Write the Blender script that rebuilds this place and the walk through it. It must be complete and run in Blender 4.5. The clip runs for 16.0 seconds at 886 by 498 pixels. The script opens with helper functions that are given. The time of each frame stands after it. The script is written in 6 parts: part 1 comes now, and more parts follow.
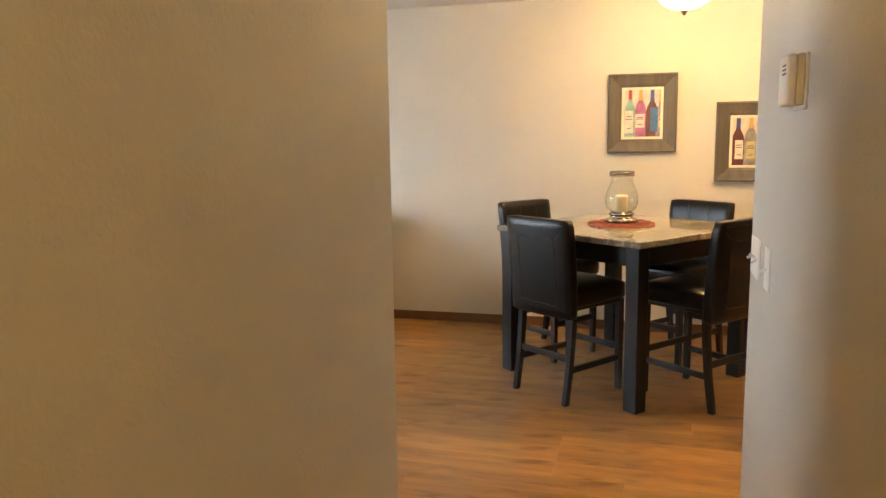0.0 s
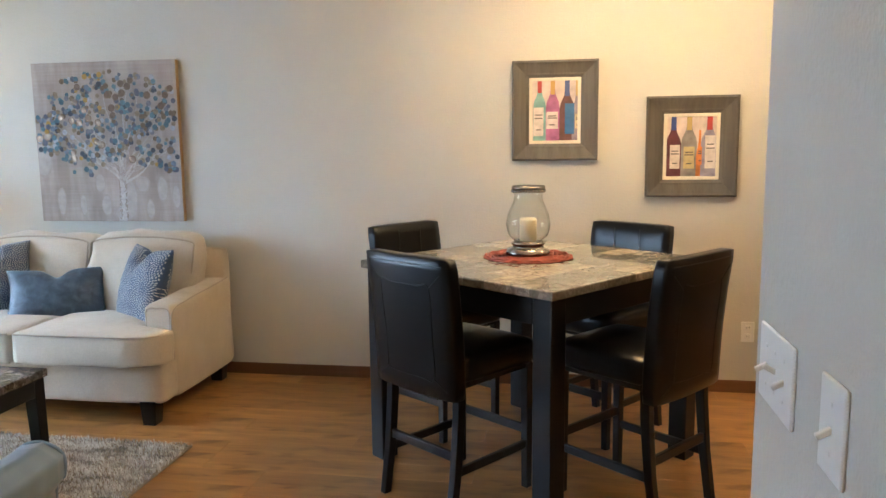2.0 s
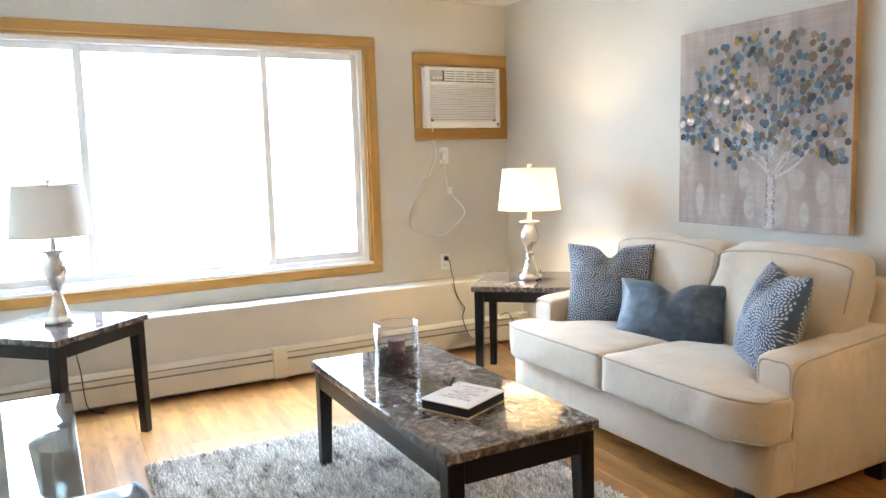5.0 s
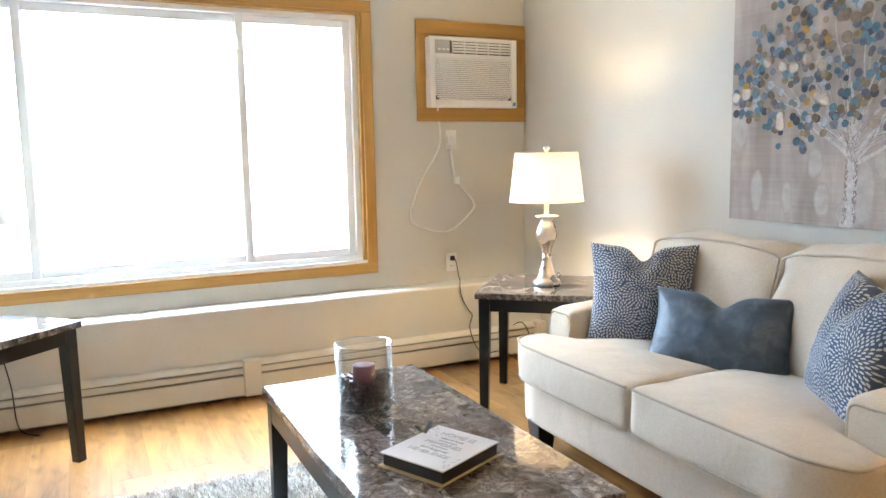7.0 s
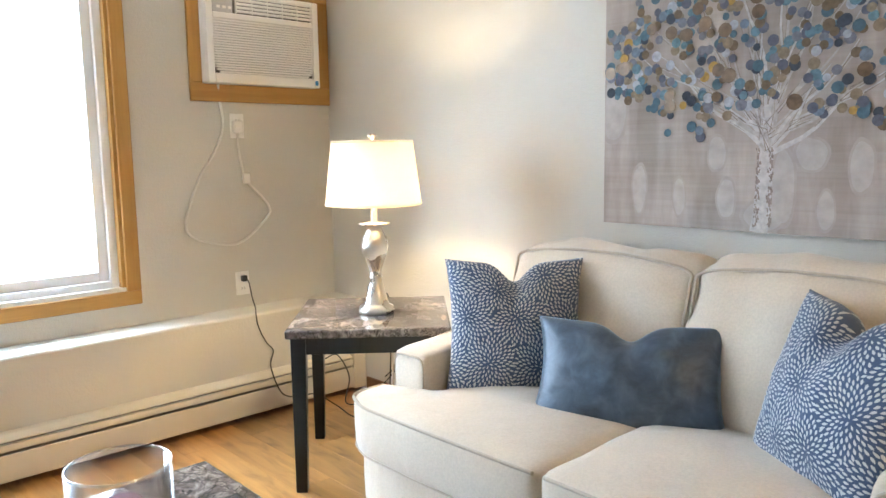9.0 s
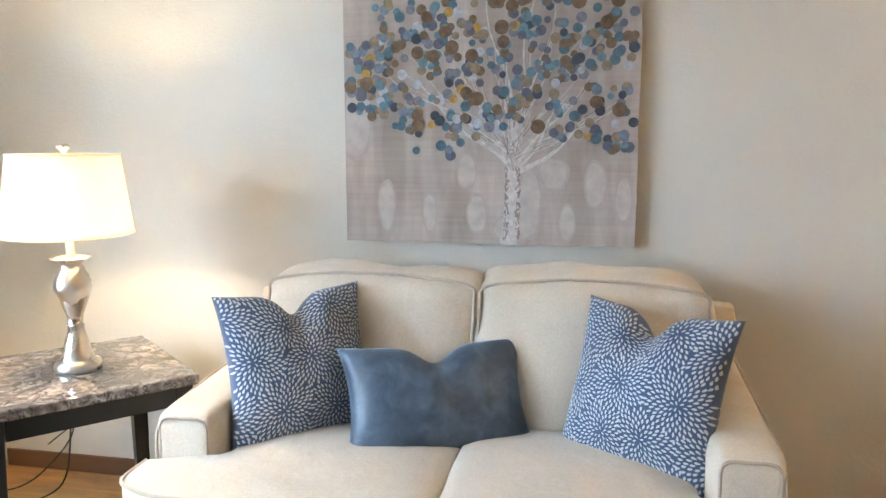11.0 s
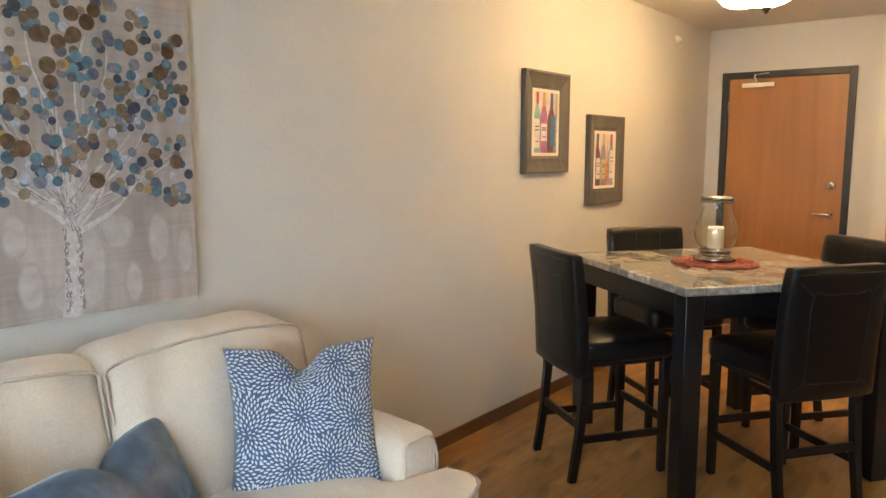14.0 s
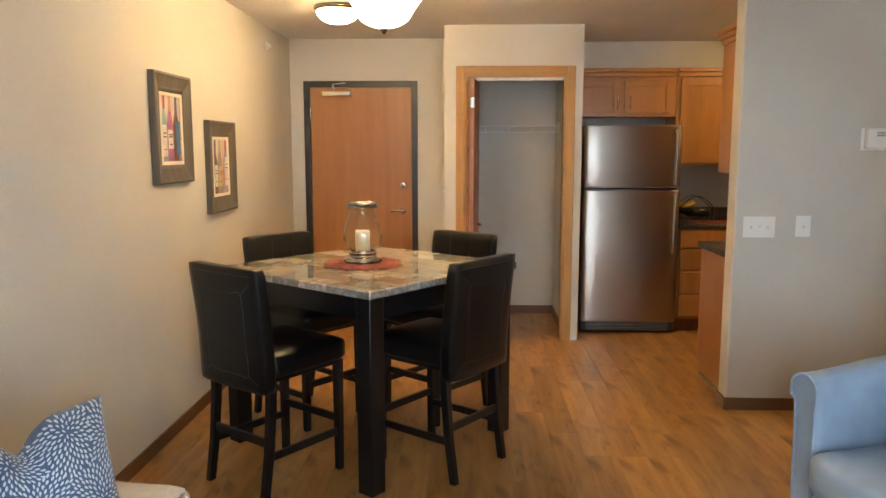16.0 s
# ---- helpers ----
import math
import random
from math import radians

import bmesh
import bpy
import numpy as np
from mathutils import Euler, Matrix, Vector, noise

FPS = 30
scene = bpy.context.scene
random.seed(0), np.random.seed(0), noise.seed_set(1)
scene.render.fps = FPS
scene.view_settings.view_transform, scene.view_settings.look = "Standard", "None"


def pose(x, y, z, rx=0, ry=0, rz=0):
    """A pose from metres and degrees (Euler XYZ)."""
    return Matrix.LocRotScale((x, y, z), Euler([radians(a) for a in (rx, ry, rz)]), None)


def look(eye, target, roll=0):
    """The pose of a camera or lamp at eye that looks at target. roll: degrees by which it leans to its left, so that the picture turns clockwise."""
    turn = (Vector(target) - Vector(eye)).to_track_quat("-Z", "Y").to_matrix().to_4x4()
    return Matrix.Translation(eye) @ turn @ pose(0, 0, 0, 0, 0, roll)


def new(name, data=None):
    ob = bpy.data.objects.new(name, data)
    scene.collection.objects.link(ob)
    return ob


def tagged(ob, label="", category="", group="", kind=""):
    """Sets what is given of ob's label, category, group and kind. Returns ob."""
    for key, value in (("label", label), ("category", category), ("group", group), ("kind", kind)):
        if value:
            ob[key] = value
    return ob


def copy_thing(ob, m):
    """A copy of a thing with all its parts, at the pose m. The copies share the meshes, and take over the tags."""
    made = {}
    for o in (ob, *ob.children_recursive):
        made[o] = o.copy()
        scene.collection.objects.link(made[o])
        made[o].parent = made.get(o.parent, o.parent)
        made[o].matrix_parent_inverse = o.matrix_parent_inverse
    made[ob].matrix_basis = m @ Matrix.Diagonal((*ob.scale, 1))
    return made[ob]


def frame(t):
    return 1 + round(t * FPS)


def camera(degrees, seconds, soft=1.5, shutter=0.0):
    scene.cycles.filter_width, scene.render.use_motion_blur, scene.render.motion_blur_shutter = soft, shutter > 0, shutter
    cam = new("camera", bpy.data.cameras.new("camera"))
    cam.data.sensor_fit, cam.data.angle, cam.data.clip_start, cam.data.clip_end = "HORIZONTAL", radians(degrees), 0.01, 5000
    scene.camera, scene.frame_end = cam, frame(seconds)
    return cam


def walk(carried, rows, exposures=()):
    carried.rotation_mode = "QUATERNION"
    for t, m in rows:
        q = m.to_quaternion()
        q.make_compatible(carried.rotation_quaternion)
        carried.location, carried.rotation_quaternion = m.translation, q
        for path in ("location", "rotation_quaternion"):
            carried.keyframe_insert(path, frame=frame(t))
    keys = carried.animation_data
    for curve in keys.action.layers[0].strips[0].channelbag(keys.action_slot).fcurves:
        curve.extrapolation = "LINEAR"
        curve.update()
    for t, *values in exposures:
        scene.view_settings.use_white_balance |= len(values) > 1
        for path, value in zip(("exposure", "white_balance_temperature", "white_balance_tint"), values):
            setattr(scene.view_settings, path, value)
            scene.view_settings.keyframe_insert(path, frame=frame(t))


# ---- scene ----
cam = camera(61.4, 16.0)
PATH = [
    (0, (0.562, 0.341, 1.441), (0.032, 2.247, 1.149), -0.8),
    (0.5, (0.575, 0.652, 1.441), (0.216, 2.597, 1.147), -0.6),
    (1, (0.549, 0.97, 1.435), (0.295, 2.933, 1.146), -0.5),
    (1.5, (0.568, 1.322, 1.426), (0.333, 3.288, 1.144), -0.6),
    (2, (0.57, 1.638, 1.408), (0.243, 3.592, 1.137), -0.7),
    (2.5, (0.541, 1.94, 1.416), (-0.019, 3.841, 1.143), -0.9),
    (3, (0.521, 2.167, 1.408), (-0.361, 3.943, 1.144), -1.1),
    (3.5, (0.442, 2.371, 1.403), (-0.737, 3.965, 1.141), -1.3),
    (4, (0.349, 2.567, 1.392), (-1.066, 3.957, 1.135), -1.4),
    (4.5, (0.274, 2.734, 1.371), (-1.335, 3.895, 1.123), -1.5),
    (5, (0.208, 2.893, 1.345), (-1.544, 3.828, 1.104), -1.6),
    (5.2, (0.183, 2.97, 1.339), (-1.609, 3.826, 1.099), -1.5),
    (7.3, (-0.455, 3.397, 1.246), (-2.237, 4.269, 0.996), -0.9),
    (7.5, (-0.537, 3.433, 1.234), (-2.294, 4.356, 0.984), -0.8),
    (8, (-0.76, 3.514, 1.226), (-2.439, 4.571, 0.97), -0.9),
    (8.5, (-0.983, 3.607, 1.216), (-2.561, 4.809, 0.959), -0.8),
    (9, (-1.186, 3.677, 1.229), (-2.635, 5.03, 0.97), -0.9),
    (9.5, (-1.366, 3.697, 1.226), (-2.635, 5.222, 0.976), -0.8),
    (9.7, (-1.43, 3.652, 1.232), (-2.593, 5.26, 0.982), -0.5),
    (12, (-2.373, 3.448, 1.333), (-2.071, 5.404, 1.041), -0.2),
    (12.5, (-2.63, 3.478, 1.314), (-1.95, 5.343, 1.07), -0.3),
    (13, (-2.835, 3.532, 1.349), (-1.817, 5.235, 1.101), -0.1),
    (13.5, (-3.009, 3.674, 1.391), (-1.692, 5.156, 1.135), -0.1),
    (14, (-3.171, 3.795, 1.438), (-1.612, 5.021, 1.181), 0.1),
    (14.5, (-3.325, 3.929, 1.469), (-1.572, 4.857, 1.213), 0.1),
    (15, (-3.41, 4.083, 1.492), (-1.53, 4.716, 1.233), -0.0),
    (15.5, (-3.408, 4.234, 1.509), (-1.458, 4.59, 1.243), 0.1),
    (16, (-3.353, 4.406, 1.497), (-1.372, 4.48, 1.233), 0.0),
]
walk(cam, [(t, look(eye, target, roll)) for t, eye, target, roll in PATH],
     [(0.0, 1.0, 6800, 13), (0.5, 0.9, 6300, 12), (1.5, 0.68, 5500, 11), (2.5, 0.82, 5450, 9), (4.0, 0.88, 5600, 10), (5.0, 1.0, 5850, 12), (8.0, 0.92, 5950, 12), (12.0, 0.92, 5850, 11), (13.2, 0.85, 5900, 11), (14.0, 0.75, 6300, 11), (15.0, 0.68, 6500, 12), (16.0, 0.7, 6350, 11)])

# ---- world, daylight, lamps of the place ----
CEIL = 2.43
NORTH, WEST, SOUTH = 5.965, -4.50, 2.31
HALL_W, HALL_E = -0.13, 0.885

world = bpy.data.worlds.new("overcast_sky")
scene.world = world
world.use_nodes = True
wn = world.node_tree.nodes
sky = wn.new("ShaderNodeTexSky")
sky.sky_type = "NISHITA"
sky.sun_disc = False
sky.sun_elevation, sky.sun_rotation = radians(35), radians(200)
wn["Background"].inputs["Strength"].default_value = 0.12
world.node_tree.links.new(sky.outputs["Color"], wn["Background"].inputs["Color"])

sun_data = bpy.data.lights.new("overcast_sun", "SUN")
sun_data.energy, sun_data.angle, sun_data.color = 1.5, radians(12), (1.0, 0.95, 0.88)
sun = new("overcast_sun", sun_data)
sun.matrix_world = look((0, 0, 30), (-8, -14, 0))


def bulb(name, place, watts, colour, radius):
    data = bpy.data.lights.new(name, "POINT")
    data.energy, data.color, data.shadow_soft_size = watts, colour, radius
    ob = new(name, data)
    ob.location = place
    return ob


WARM = (1.0, 0.69, 0.34)
LAMP1 = (-3.46, 5.44)
FIXTURE = (0.723, 4.872)
bulb("table_lamp_bulb", (LAMP1[0], LAMP1[1], 1.14), 14, (1.0, 0.71, 0.36), 0.03)

# ---- materials ----
def tree(name):
    m = bpy.data.materials.new(name)
    m.use_nodes = True
    nt = m.node_tree
    return m, nt, nt.nodes["Principled BSDF"]


def link(nt, a, b):
    nt.links.new(a, b)


def node(nt, kind, **sockets):
    n = nt.nodes.new(kind)
    for key, value in sockets.items():
        n.inputs[key.replace("_", " ")].default_value = value
    return n


def coords(nt, kind="Object", scale=(1, 1, 1)):
    tc = nt.nodes.new("ShaderNodeTexCoord")
    mp = nt.nodes.new("ShaderNodeMapping")
    mp.inputs["Scale"].default_value = scale
    link(nt, tc.outputs[kind], mp.inputs["Vector"])
    return mp.outputs["Vector"]


def ramp(nt, fac, stops, mode="LINEAR"):
    r = nt.nodes.new("ShaderNodeValToRGB")
    r.color_ramp.interpolation = mode
    while len(r.color_ramp.elements) < len(stops):
        r.color_ramp.elements.new(0.5)
    for e, (pos, col) in zip(r.color_ramp.elements, stops):
        e.position = pos
        e.color = (*col, 1)
    link(nt, fac, r.inputs["Fac"])
    return r.outputs["Color"]


def bump(nt, bsdf, height, strength=0.3, distance=0.002):
    b = node(nt, "ShaderNodeBump", Strength=strength, Distance=distance)
    link(nt, height, b.inputs["Height"])
    link(nt, b.outputs["Normal"], bsdf.inputs["Normal"])
    return b


def mixed(nt, fac, a, b, mode="MIX"):
    m = nt.nodes.new("ShaderNodeMix")
    m.data_type, m.blend_type = "RGBA", mode
    if isinstance(fac, float):
        m.inputs[0].default_value = fac
    else:
        link(nt, fac, m.inputs[0])
    for sock, value in ((m.inputs[6], a), (m.inputs[7], b)):
        if isinstance(value, tuple):
            sock.default_value = (*value, 1)
        else:
            link(nt, value, sock)
    return m.outputs[2]


def surface(name, colour, rough=0.5, metal=0.0, grain=200.0, depth=0.1, vary=0.12, blot=3.0, rough_vary=0.08, spec=0.5, kind="Object"):
    """A plain surface with blotches of tone at a large scale and grain at a small one."""
    m, nt, p = tree(name)
    v = coords(nt, kind)
    big = node(nt, "ShaderNodeTexNoise", Scale=blot, Detail=4.0)
    fine = node(nt, "ShaderNodeTexNoise", Scale=grain, Detail=2.0)
    link(nt, v, big.inputs["Vector"])
    link(nt, v, fine.inputs["Vector"])
    lo = tuple(c * (1 - vary) for c in colour)
    hi = tuple(min(1, c * (1 + vary)) for c in colour)
    link(nt, ramp(nt, big.outputs["Fac"], [(0.3, lo), (0.7, hi)]), p.inputs["Base Color"])
    r = node(nt, "ShaderNodeMapRange")
    r.inputs[3].default_value, r.inputs[4].default_value = max(0.02, rough - rough_vary), rough + rough_vary
    link(nt, big.outputs["Fac"], r.inputs[0])
    link(nt, r.outputs[0], p.inputs["Roughness"])
    p.inputs["Metallic"].default_value = metal
    p.inputs["Specular IOR Level"].default_value = spec
    if depth:
        bump(nt, p, fine.outputs["Fac"], depth, 0.001)
    return m


def wood(name, dark, light, rough=0.4, axis="X", scale=1.0, random_tone=0.0):
    """Grain that runs along one axis, with pores and slow changes of tone; random_tone shifts each piece."""
    m, nt, p = tree(name)
    stretch = {"X": (0.06, 1, 1), "Y": (1, 0.06, 1), "Z": (1, 1, 0.06)}[axis]
    v = coords(nt, "Object", tuple(s * scale for s in stretch))
    info = nt.nodes.new("ShaderNodeObjectInfo")
    fine = node(nt, "ShaderNodeTexNoise", Scale=46.0, Detail=5.0, Roughness=0.65, Distortion=0.6)
    slow = node(nt, "ShaderNodeTexNoise", Scale=7.0, Detail=3.0, Distortion=1.2)
    for n in (fine, slow):
        n.noise_dimensions = "4D"
        mul = node(nt, "ShaderNodeMath")
        mul.operation = "MULTIPLY"
        mul.inputs[1].default_value = 37.0
        link(nt, info.outputs["Random"], mul.inputs[0])
        link(nt, mul.outputs[0], n.inputs["W"])
        link(nt, v, n.inputs["Vector"])
    mid = tuple((a + b) / 2 for a, b in zip(dark, light))
    c = mixed(nt, 0.5, ramp(nt, fine.outputs["Fac"], [(0.3, dark), (0.5, mid), (0.72, light)]), ramp(nt, slow.outputs["Fac"], [(0.32, dark), (0.62, light)]))
    if random_tone:
        tone = ramp(nt, info.outputs["Random"], [(0.0, (1 - random_tone,) * 3), (0.5, (1, 0.98, 0.95)), (1.0, (1 + random_tone * 0.6,) * 3)])
        c = mixed(nt, 1.0, c, tone, "MULTIPLY")
    link(nt, c, p.inputs["Base Color"])
    p.inputs["Roughness"].default_value = rough
    bump(nt, p, fine.outputs["Fac"], 0.12, 0.001)
    return m


def wall_paint(name, colour, texture=1.0):
    """Rolled paint on orange-peel plaster."""
    m, nt, p = tree(name)
    v = coords(nt)
    peel = node(nt, "ShaderNodeTexNoise", Scale=150.0, Detail=3.0, Roughness=0.55)
    knock = node(nt, "ShaderNodeTexNoise", Scale=62.0, Detail=2.0)
    big = node(nt, "ShaderNodeTexNoise", Scale=1.3, Detail=3.0)
    for n in (peel, knock, big):
        link(nt, v, n.inputs["Vector"])
    link(nt, ramp(nt, big.outputs["Fac"], [(0.3, tuple(c * 0.95 for c in colour)), (0.7, tuple(c * 1.04 for c in colour))]), p.inputs["Base Color"])
    add = node(nt, "ShaderNodeMath")
    link(nt, peel.outputs["Fac"], add.inputs[0])
    link(nt, knock.outputs["Fac"], add.inputs[1])
    bump(nt, p, add.outputs[0], 0.34 * texture, 0.004)
    p.inputs["Roughness"].default_value = 0.58
    p.inputs["Specular IOR Level"].default_value = 0.3
    return m


def fabric(name, colour, weave=900.0, vary=0.1, sheen=0.3, rough=0.9, crumple=0.0):
    m, nt, p = tree(name)
    v = coords(nt)
    a = node(nt, "ShaderNodeTexWave", Scale=weave / 6.3, Distortion=1.5, Detail=1.0)
    b = node(nt, "ShaderNodeTexWave", Scale=weave / 6.3, Distortion=1.5, Detail=1.0)
    b.bands_direction = "Z"
    big = node(nt, "ShaderNodeTexNoise", Scale=5.0, Detail=4.0)
    slub = node(nt, "ShaderNodeTexNoise", Scale=160.0, Detail=2.0)
    for n in (a, b, big, slub):
        link(nt, v, n.inputs["Vector"])
    c = ramp(nt, big.outputs["Fac"], [(0.3, tuple(x * (1 - vary) for x in colour)), (0.7, tuple(x * (1 + vary * 0.5) for x in colour))])
    c = mixed(nt, 0.35, c, ramp(nt, slub.outputs["Fac"], [(0.35, tuple(x * 0.75 for x in colour)), (0.65, colour)]))
    link(nt, c, p.inputs["Base Color"])
    mul = node(nt, "ShaderNodeMath")
    link(nt, a.outputs["Fac"], mul.inputs[0])
    link(nt, b.outputs["Fac"], mul.inputs[1])
    fine_bump = bump(nt, p, mul.outputs[0], 0.25, 0.001)
    if crumple:
        fold = node(nt, "ShaderNodeTexNoise", Scale=8.0, Detail=3.0, Roughness=0.5, Distortion=0.25)
        link(nt, coords(nt, "Object", (1.0, 1.0, 0.6)), fold.inputs["Vector"])
        soft = node(nt, "ShaderNodeBump", Strength=crumple, Distance=0.03)
        link(nt, fold.outputs["Fac"], soft.inputs["Height"])
        link(nt, soft.outputs["Normal"], fine_bump.inputs["Normal"])
    p.inputs["Roughness"].default_value = rough
    p.inputs["Sheen Weight"].default_value = sheen
    p.inputs["Specular IOR Level"].default_value = 0.2
    return m


def leather(name, colour, rough=0.36, pebble=420.0):
    m, nt, p = tree(name)
    v = coords(nt)
    cells = node(nt, "ShaderNodeTexVoronoi", Scale=pebble)
    cells.feature = "DISTANCE_TO_EDGE"
    crease = node(nt, "ShaderNodeTexNoise", Scale=22.0, Detail=4.0, Distortion=0.8)
    big = node(nt, "ShaderNodeTexNoise", Scale=6.0, Detail=2.0)
    for n in (cells, crease, big):
        link(nt, v, n.inputs["Vector"])
    link(nt, ramp(nt, big.outputs["Fac"], [(0.3, tuple(c * 0.85 for c in colour)), (0.7, tuple(c * 1.15 for c in colour))]), p.inputs["Base Color"])
    bump(nt, p, cells.outputs["Distance"], 0.06, 0.001)
    r = node(nt, "ShaderNodeMapRange")
    r.inputs[3].default_value, r.inputs[4].default_value = rough - 0.02, rough + 0.04
    link(nt, crease.outputs["Fac"], r.inputs[0])
    link(nt, r.outputs[0], p.inputs["Roughness"])
    return m


def stone_patchwork(name, tones, veins, cell=0.1, rough=0.06):
    """Polished laminate printed as rectangles of veined stone."""
    m, nt, p = tree(name)
    v = coords(nt)
    cellv = nt.nodes.new("ShaderNodeVectorMath")
    cellv.operation = "DIVIDE"
    cellv.inputs[1].default_value = (cell * 1.7, cell, cell)
    link(nt, v, cellv.inputs[0])
    sep = nt.nodes.new("ShaderNodeSeparateXYZ")
    link(nt, cellv.outputs[0], sep.inputs[0])
    row = node(nt, "ShaderNodeMath")
    row.operation = "FLOOR"
    link(nt, sep.outputs["Y"], row.inputs[0])
    shift = node(nt, "ShaderNodeMath")
    shift.operation = "MULTIPLY_ADD"
    shift.inputs[1].default_value = 0.37
    link(nt, row.outputs[0], shift.inputs[0])
    link(nt, sep.outputs["X"], shift.inputs[2])
    col = node(nt, "ShaderNodeMath")
    col.operation = "FLOOR"
    link(nt, shift.outputs[0], col.inputs[0])
    comb = nt.nodes.new("ShaderNodeCombineXYZ")
    link(nt, col.outputs[0], comb.inputs[0])
    link(nt, row.outputs[0], comb.inputs[1])
    rnd = nt.nodes.new("ShaderNodeTexWhiteNoise")
    link(nt, comb.outputs[0], rnd.inputs["Vector"])
    add = nt.nodes.new("ShaderNodeVectorMath")
    add.operation = "MULTIPLY_ADD"
    add.inputs[1].default_value = (9, 9, 9)
    link(nt, rnd.outputs["Color"], add.inputs[0])
    link(nt, v, add.inputs[2])
    vein = node(nt, "ShaderNodeTexNoise", Scale=17.0, Detail=7.0, Roughness=0.68, Distortion=1.6)
    link(nt, add.outputs[0], vein.inputs["Vector"])
    base = ramp(nt, vein.outputs["Fac"], [(0.34, tones[0]), (0.5, tones[1]), (0.62, tones[2])])
    light = ramp(nt, rnd.outputs["Value"], [(0.0, (0.62,) * 3), (0.5, (1.0,) * 3), (1.0, (1.45, 1.38, 1.28))])
    c = mixed(nt, 1.0, base, light, "MULTIPLY")
    thin = node(nt, "ShaderNodeTexNoise", Scale=11.0, Detail=6.0, Distortion=2.5)
    link(nt, add.outputs[0], thin.inputs["Vector"])
    mask = ramp(nt, thin.outputs["Fac"], [(0.47, (0, 0, 0)), (0.5, (1, 1, 1)), (0.53, (0, 0, 0))])
    c = mixed(nt, mask, c, veins)
    link(nt, c, p.inputs["Base Color"])
    p.inputs["Roughness"].default_value = rough
    p.inputs["Specular IOR Level"].default_value = 0.75
    return m


def island_colours(name, stops, rough=0.5, tint=None):
    m, nt, p = tree(name)
    g = nt.nodes.new("ShaderNodeNewGeometry")
    c = ramp(nt, g.outputs["Random Per Island"], stops, "CONSTANT")
    n = node(nt, "ShaderNodeTexNoise", Scale=60.0, Detail=3.0)
    link(nt, coords(nt), n.inputs["Vector"])
    c = mixed(nt, 1.0, c, ramp(nt, n.outputs["Fac"], [(0.3, (0.7,) * 3), (0.7, (1.15,) * 3)]), "MULTIPLY")
    link(nt, c, p.inputs["Base Color"])
    p.inputs["Roughness"].default_value = rough
    p.inputs["Specular IOR Level"].default_value = 0.2
    return m


def glass(name, tint=(1, 1, 1), gloss=1.0):
    """A thin clear pane: light passes straight through, with Fresnel reflections."""
    m, nt, p = tree(name)
    nt.nodes.remove(p)
    out = nt.nodes["Material Output"]
    clear = node(nt, "ShaderNodeBsdfTransparent")
    clear.inputs["Color"].default_value = (*tint, 1)
    shine = node(nt, "ShaderNodeBsdfGlossy", Roughness=0.02)
    face = node(nt, "ShaderNodeLayerWeight", Blend=0.5)
    power = node(nt, "ShaderNodeMath")
    power.operation = "POWER"
    power.inputs[1].default_value = 4.0
    link(nt, face.outputs["Facing"], power.inputs[0])
    mul = node(nt, "ShaderNodeMath")
    mul.operation = "MULTIPLY_ADD"
    mul.inputs[1].default_value, mul.inputs[2].default_value = 0.75 * gloss, 0.045 * gloss
    link(nt, power.outputs[0], mul.inputs[0])
    mix = nt.nodes.new("ShaderNodeMixShader")
    link(nt, mul.outputs[0], mix.inputs[0])
    link(nt, clear.outputs[0], mix.inputs[1])
    link(nt, shine.outputs[0], mix.inputs[2])
    link(nt, mix.outputs[0], out.inputs["Surface"])
    return m


def glowing(name, colour, strength):
    m, nt, p = tree(name)
    p.inputs["Base Color"].default_value = (*colour, 1)
    p.inputs["Emission Color"].default_value = (*colour, 1)
    p.inputs["Emission Strength"].default_value = strength
    return m


def shade_cloth(name, through_light=0.5):
    m, nt, p = tree(name)
    v = coords(nt)
    n = node(nt, "ShaderNodeTexNoise", Scale=300.0, Detail=2.0)
    link(nt, v, n.inputs["Vector"])
    link(nt, ramp(nt, n.outputs["Fac"], [(0.3, (0.80, 0.77, 0.70)), (0.7, (0.88, 0.85, 0.79))]), p.inputs["Base Color"])
    p.inputs["Roughness"].default_value = 0.9
    t = node(nt, "ShaderNodeBsdfTranslucent")
    t.inputs["Color"].default_value = (0.86, 0.80, 0.68, 1)
    mix = nt.nodes.new("ShaderNodeMixShader")
    mix.inputs[0].default_value = through_light
    link(nt, p.outputs[0], mix.inputs[1])
    link(nt, t.outputs[0], mix.inputs[2])
    link(nt, mix.outputs[0], nt.nodes["Material Output"].inputs["Surface"])
    return m


M_WALL = wall_paint("greige_wall_paint", (0.573, 0.550, 0.486))
M_CEIL = wall_paint("knockdown_ceiling_paint", (0.78, 0.75, 0.70), 2.0)
M_OAK = wood("golden_oak", (0.31, 0.148, 0.030), (0.51, 0.285, 0.070), 0.48, "Z", 0.9)
M_OAK_Y = wood("golden_oak_level", (0.31, 0.148, 0.030), (0.51, 0.285, 0.070), 0.48, "Y", 0.9)
M_CAB = wood("honey_maple", (0.33, 0.135, 0.030), (0.50, 0.225, 0.055), 0.33, "Z", 0.5)
M_DOOR = wood("cherry_veneer", (0.30, 0.122, 0.032), (0.42, 0.185, 0.053), 0.36, "Z", 0.45)
# oak with shade put into its colour, for folded panels, toe kick, hidden cabinet
M_SHADED_OAK = wood("shade_darkened_oak", (0.17, 0.06, 0.02), (0.30, 0.12, 0.045), 0.4, "Z", 0.7)
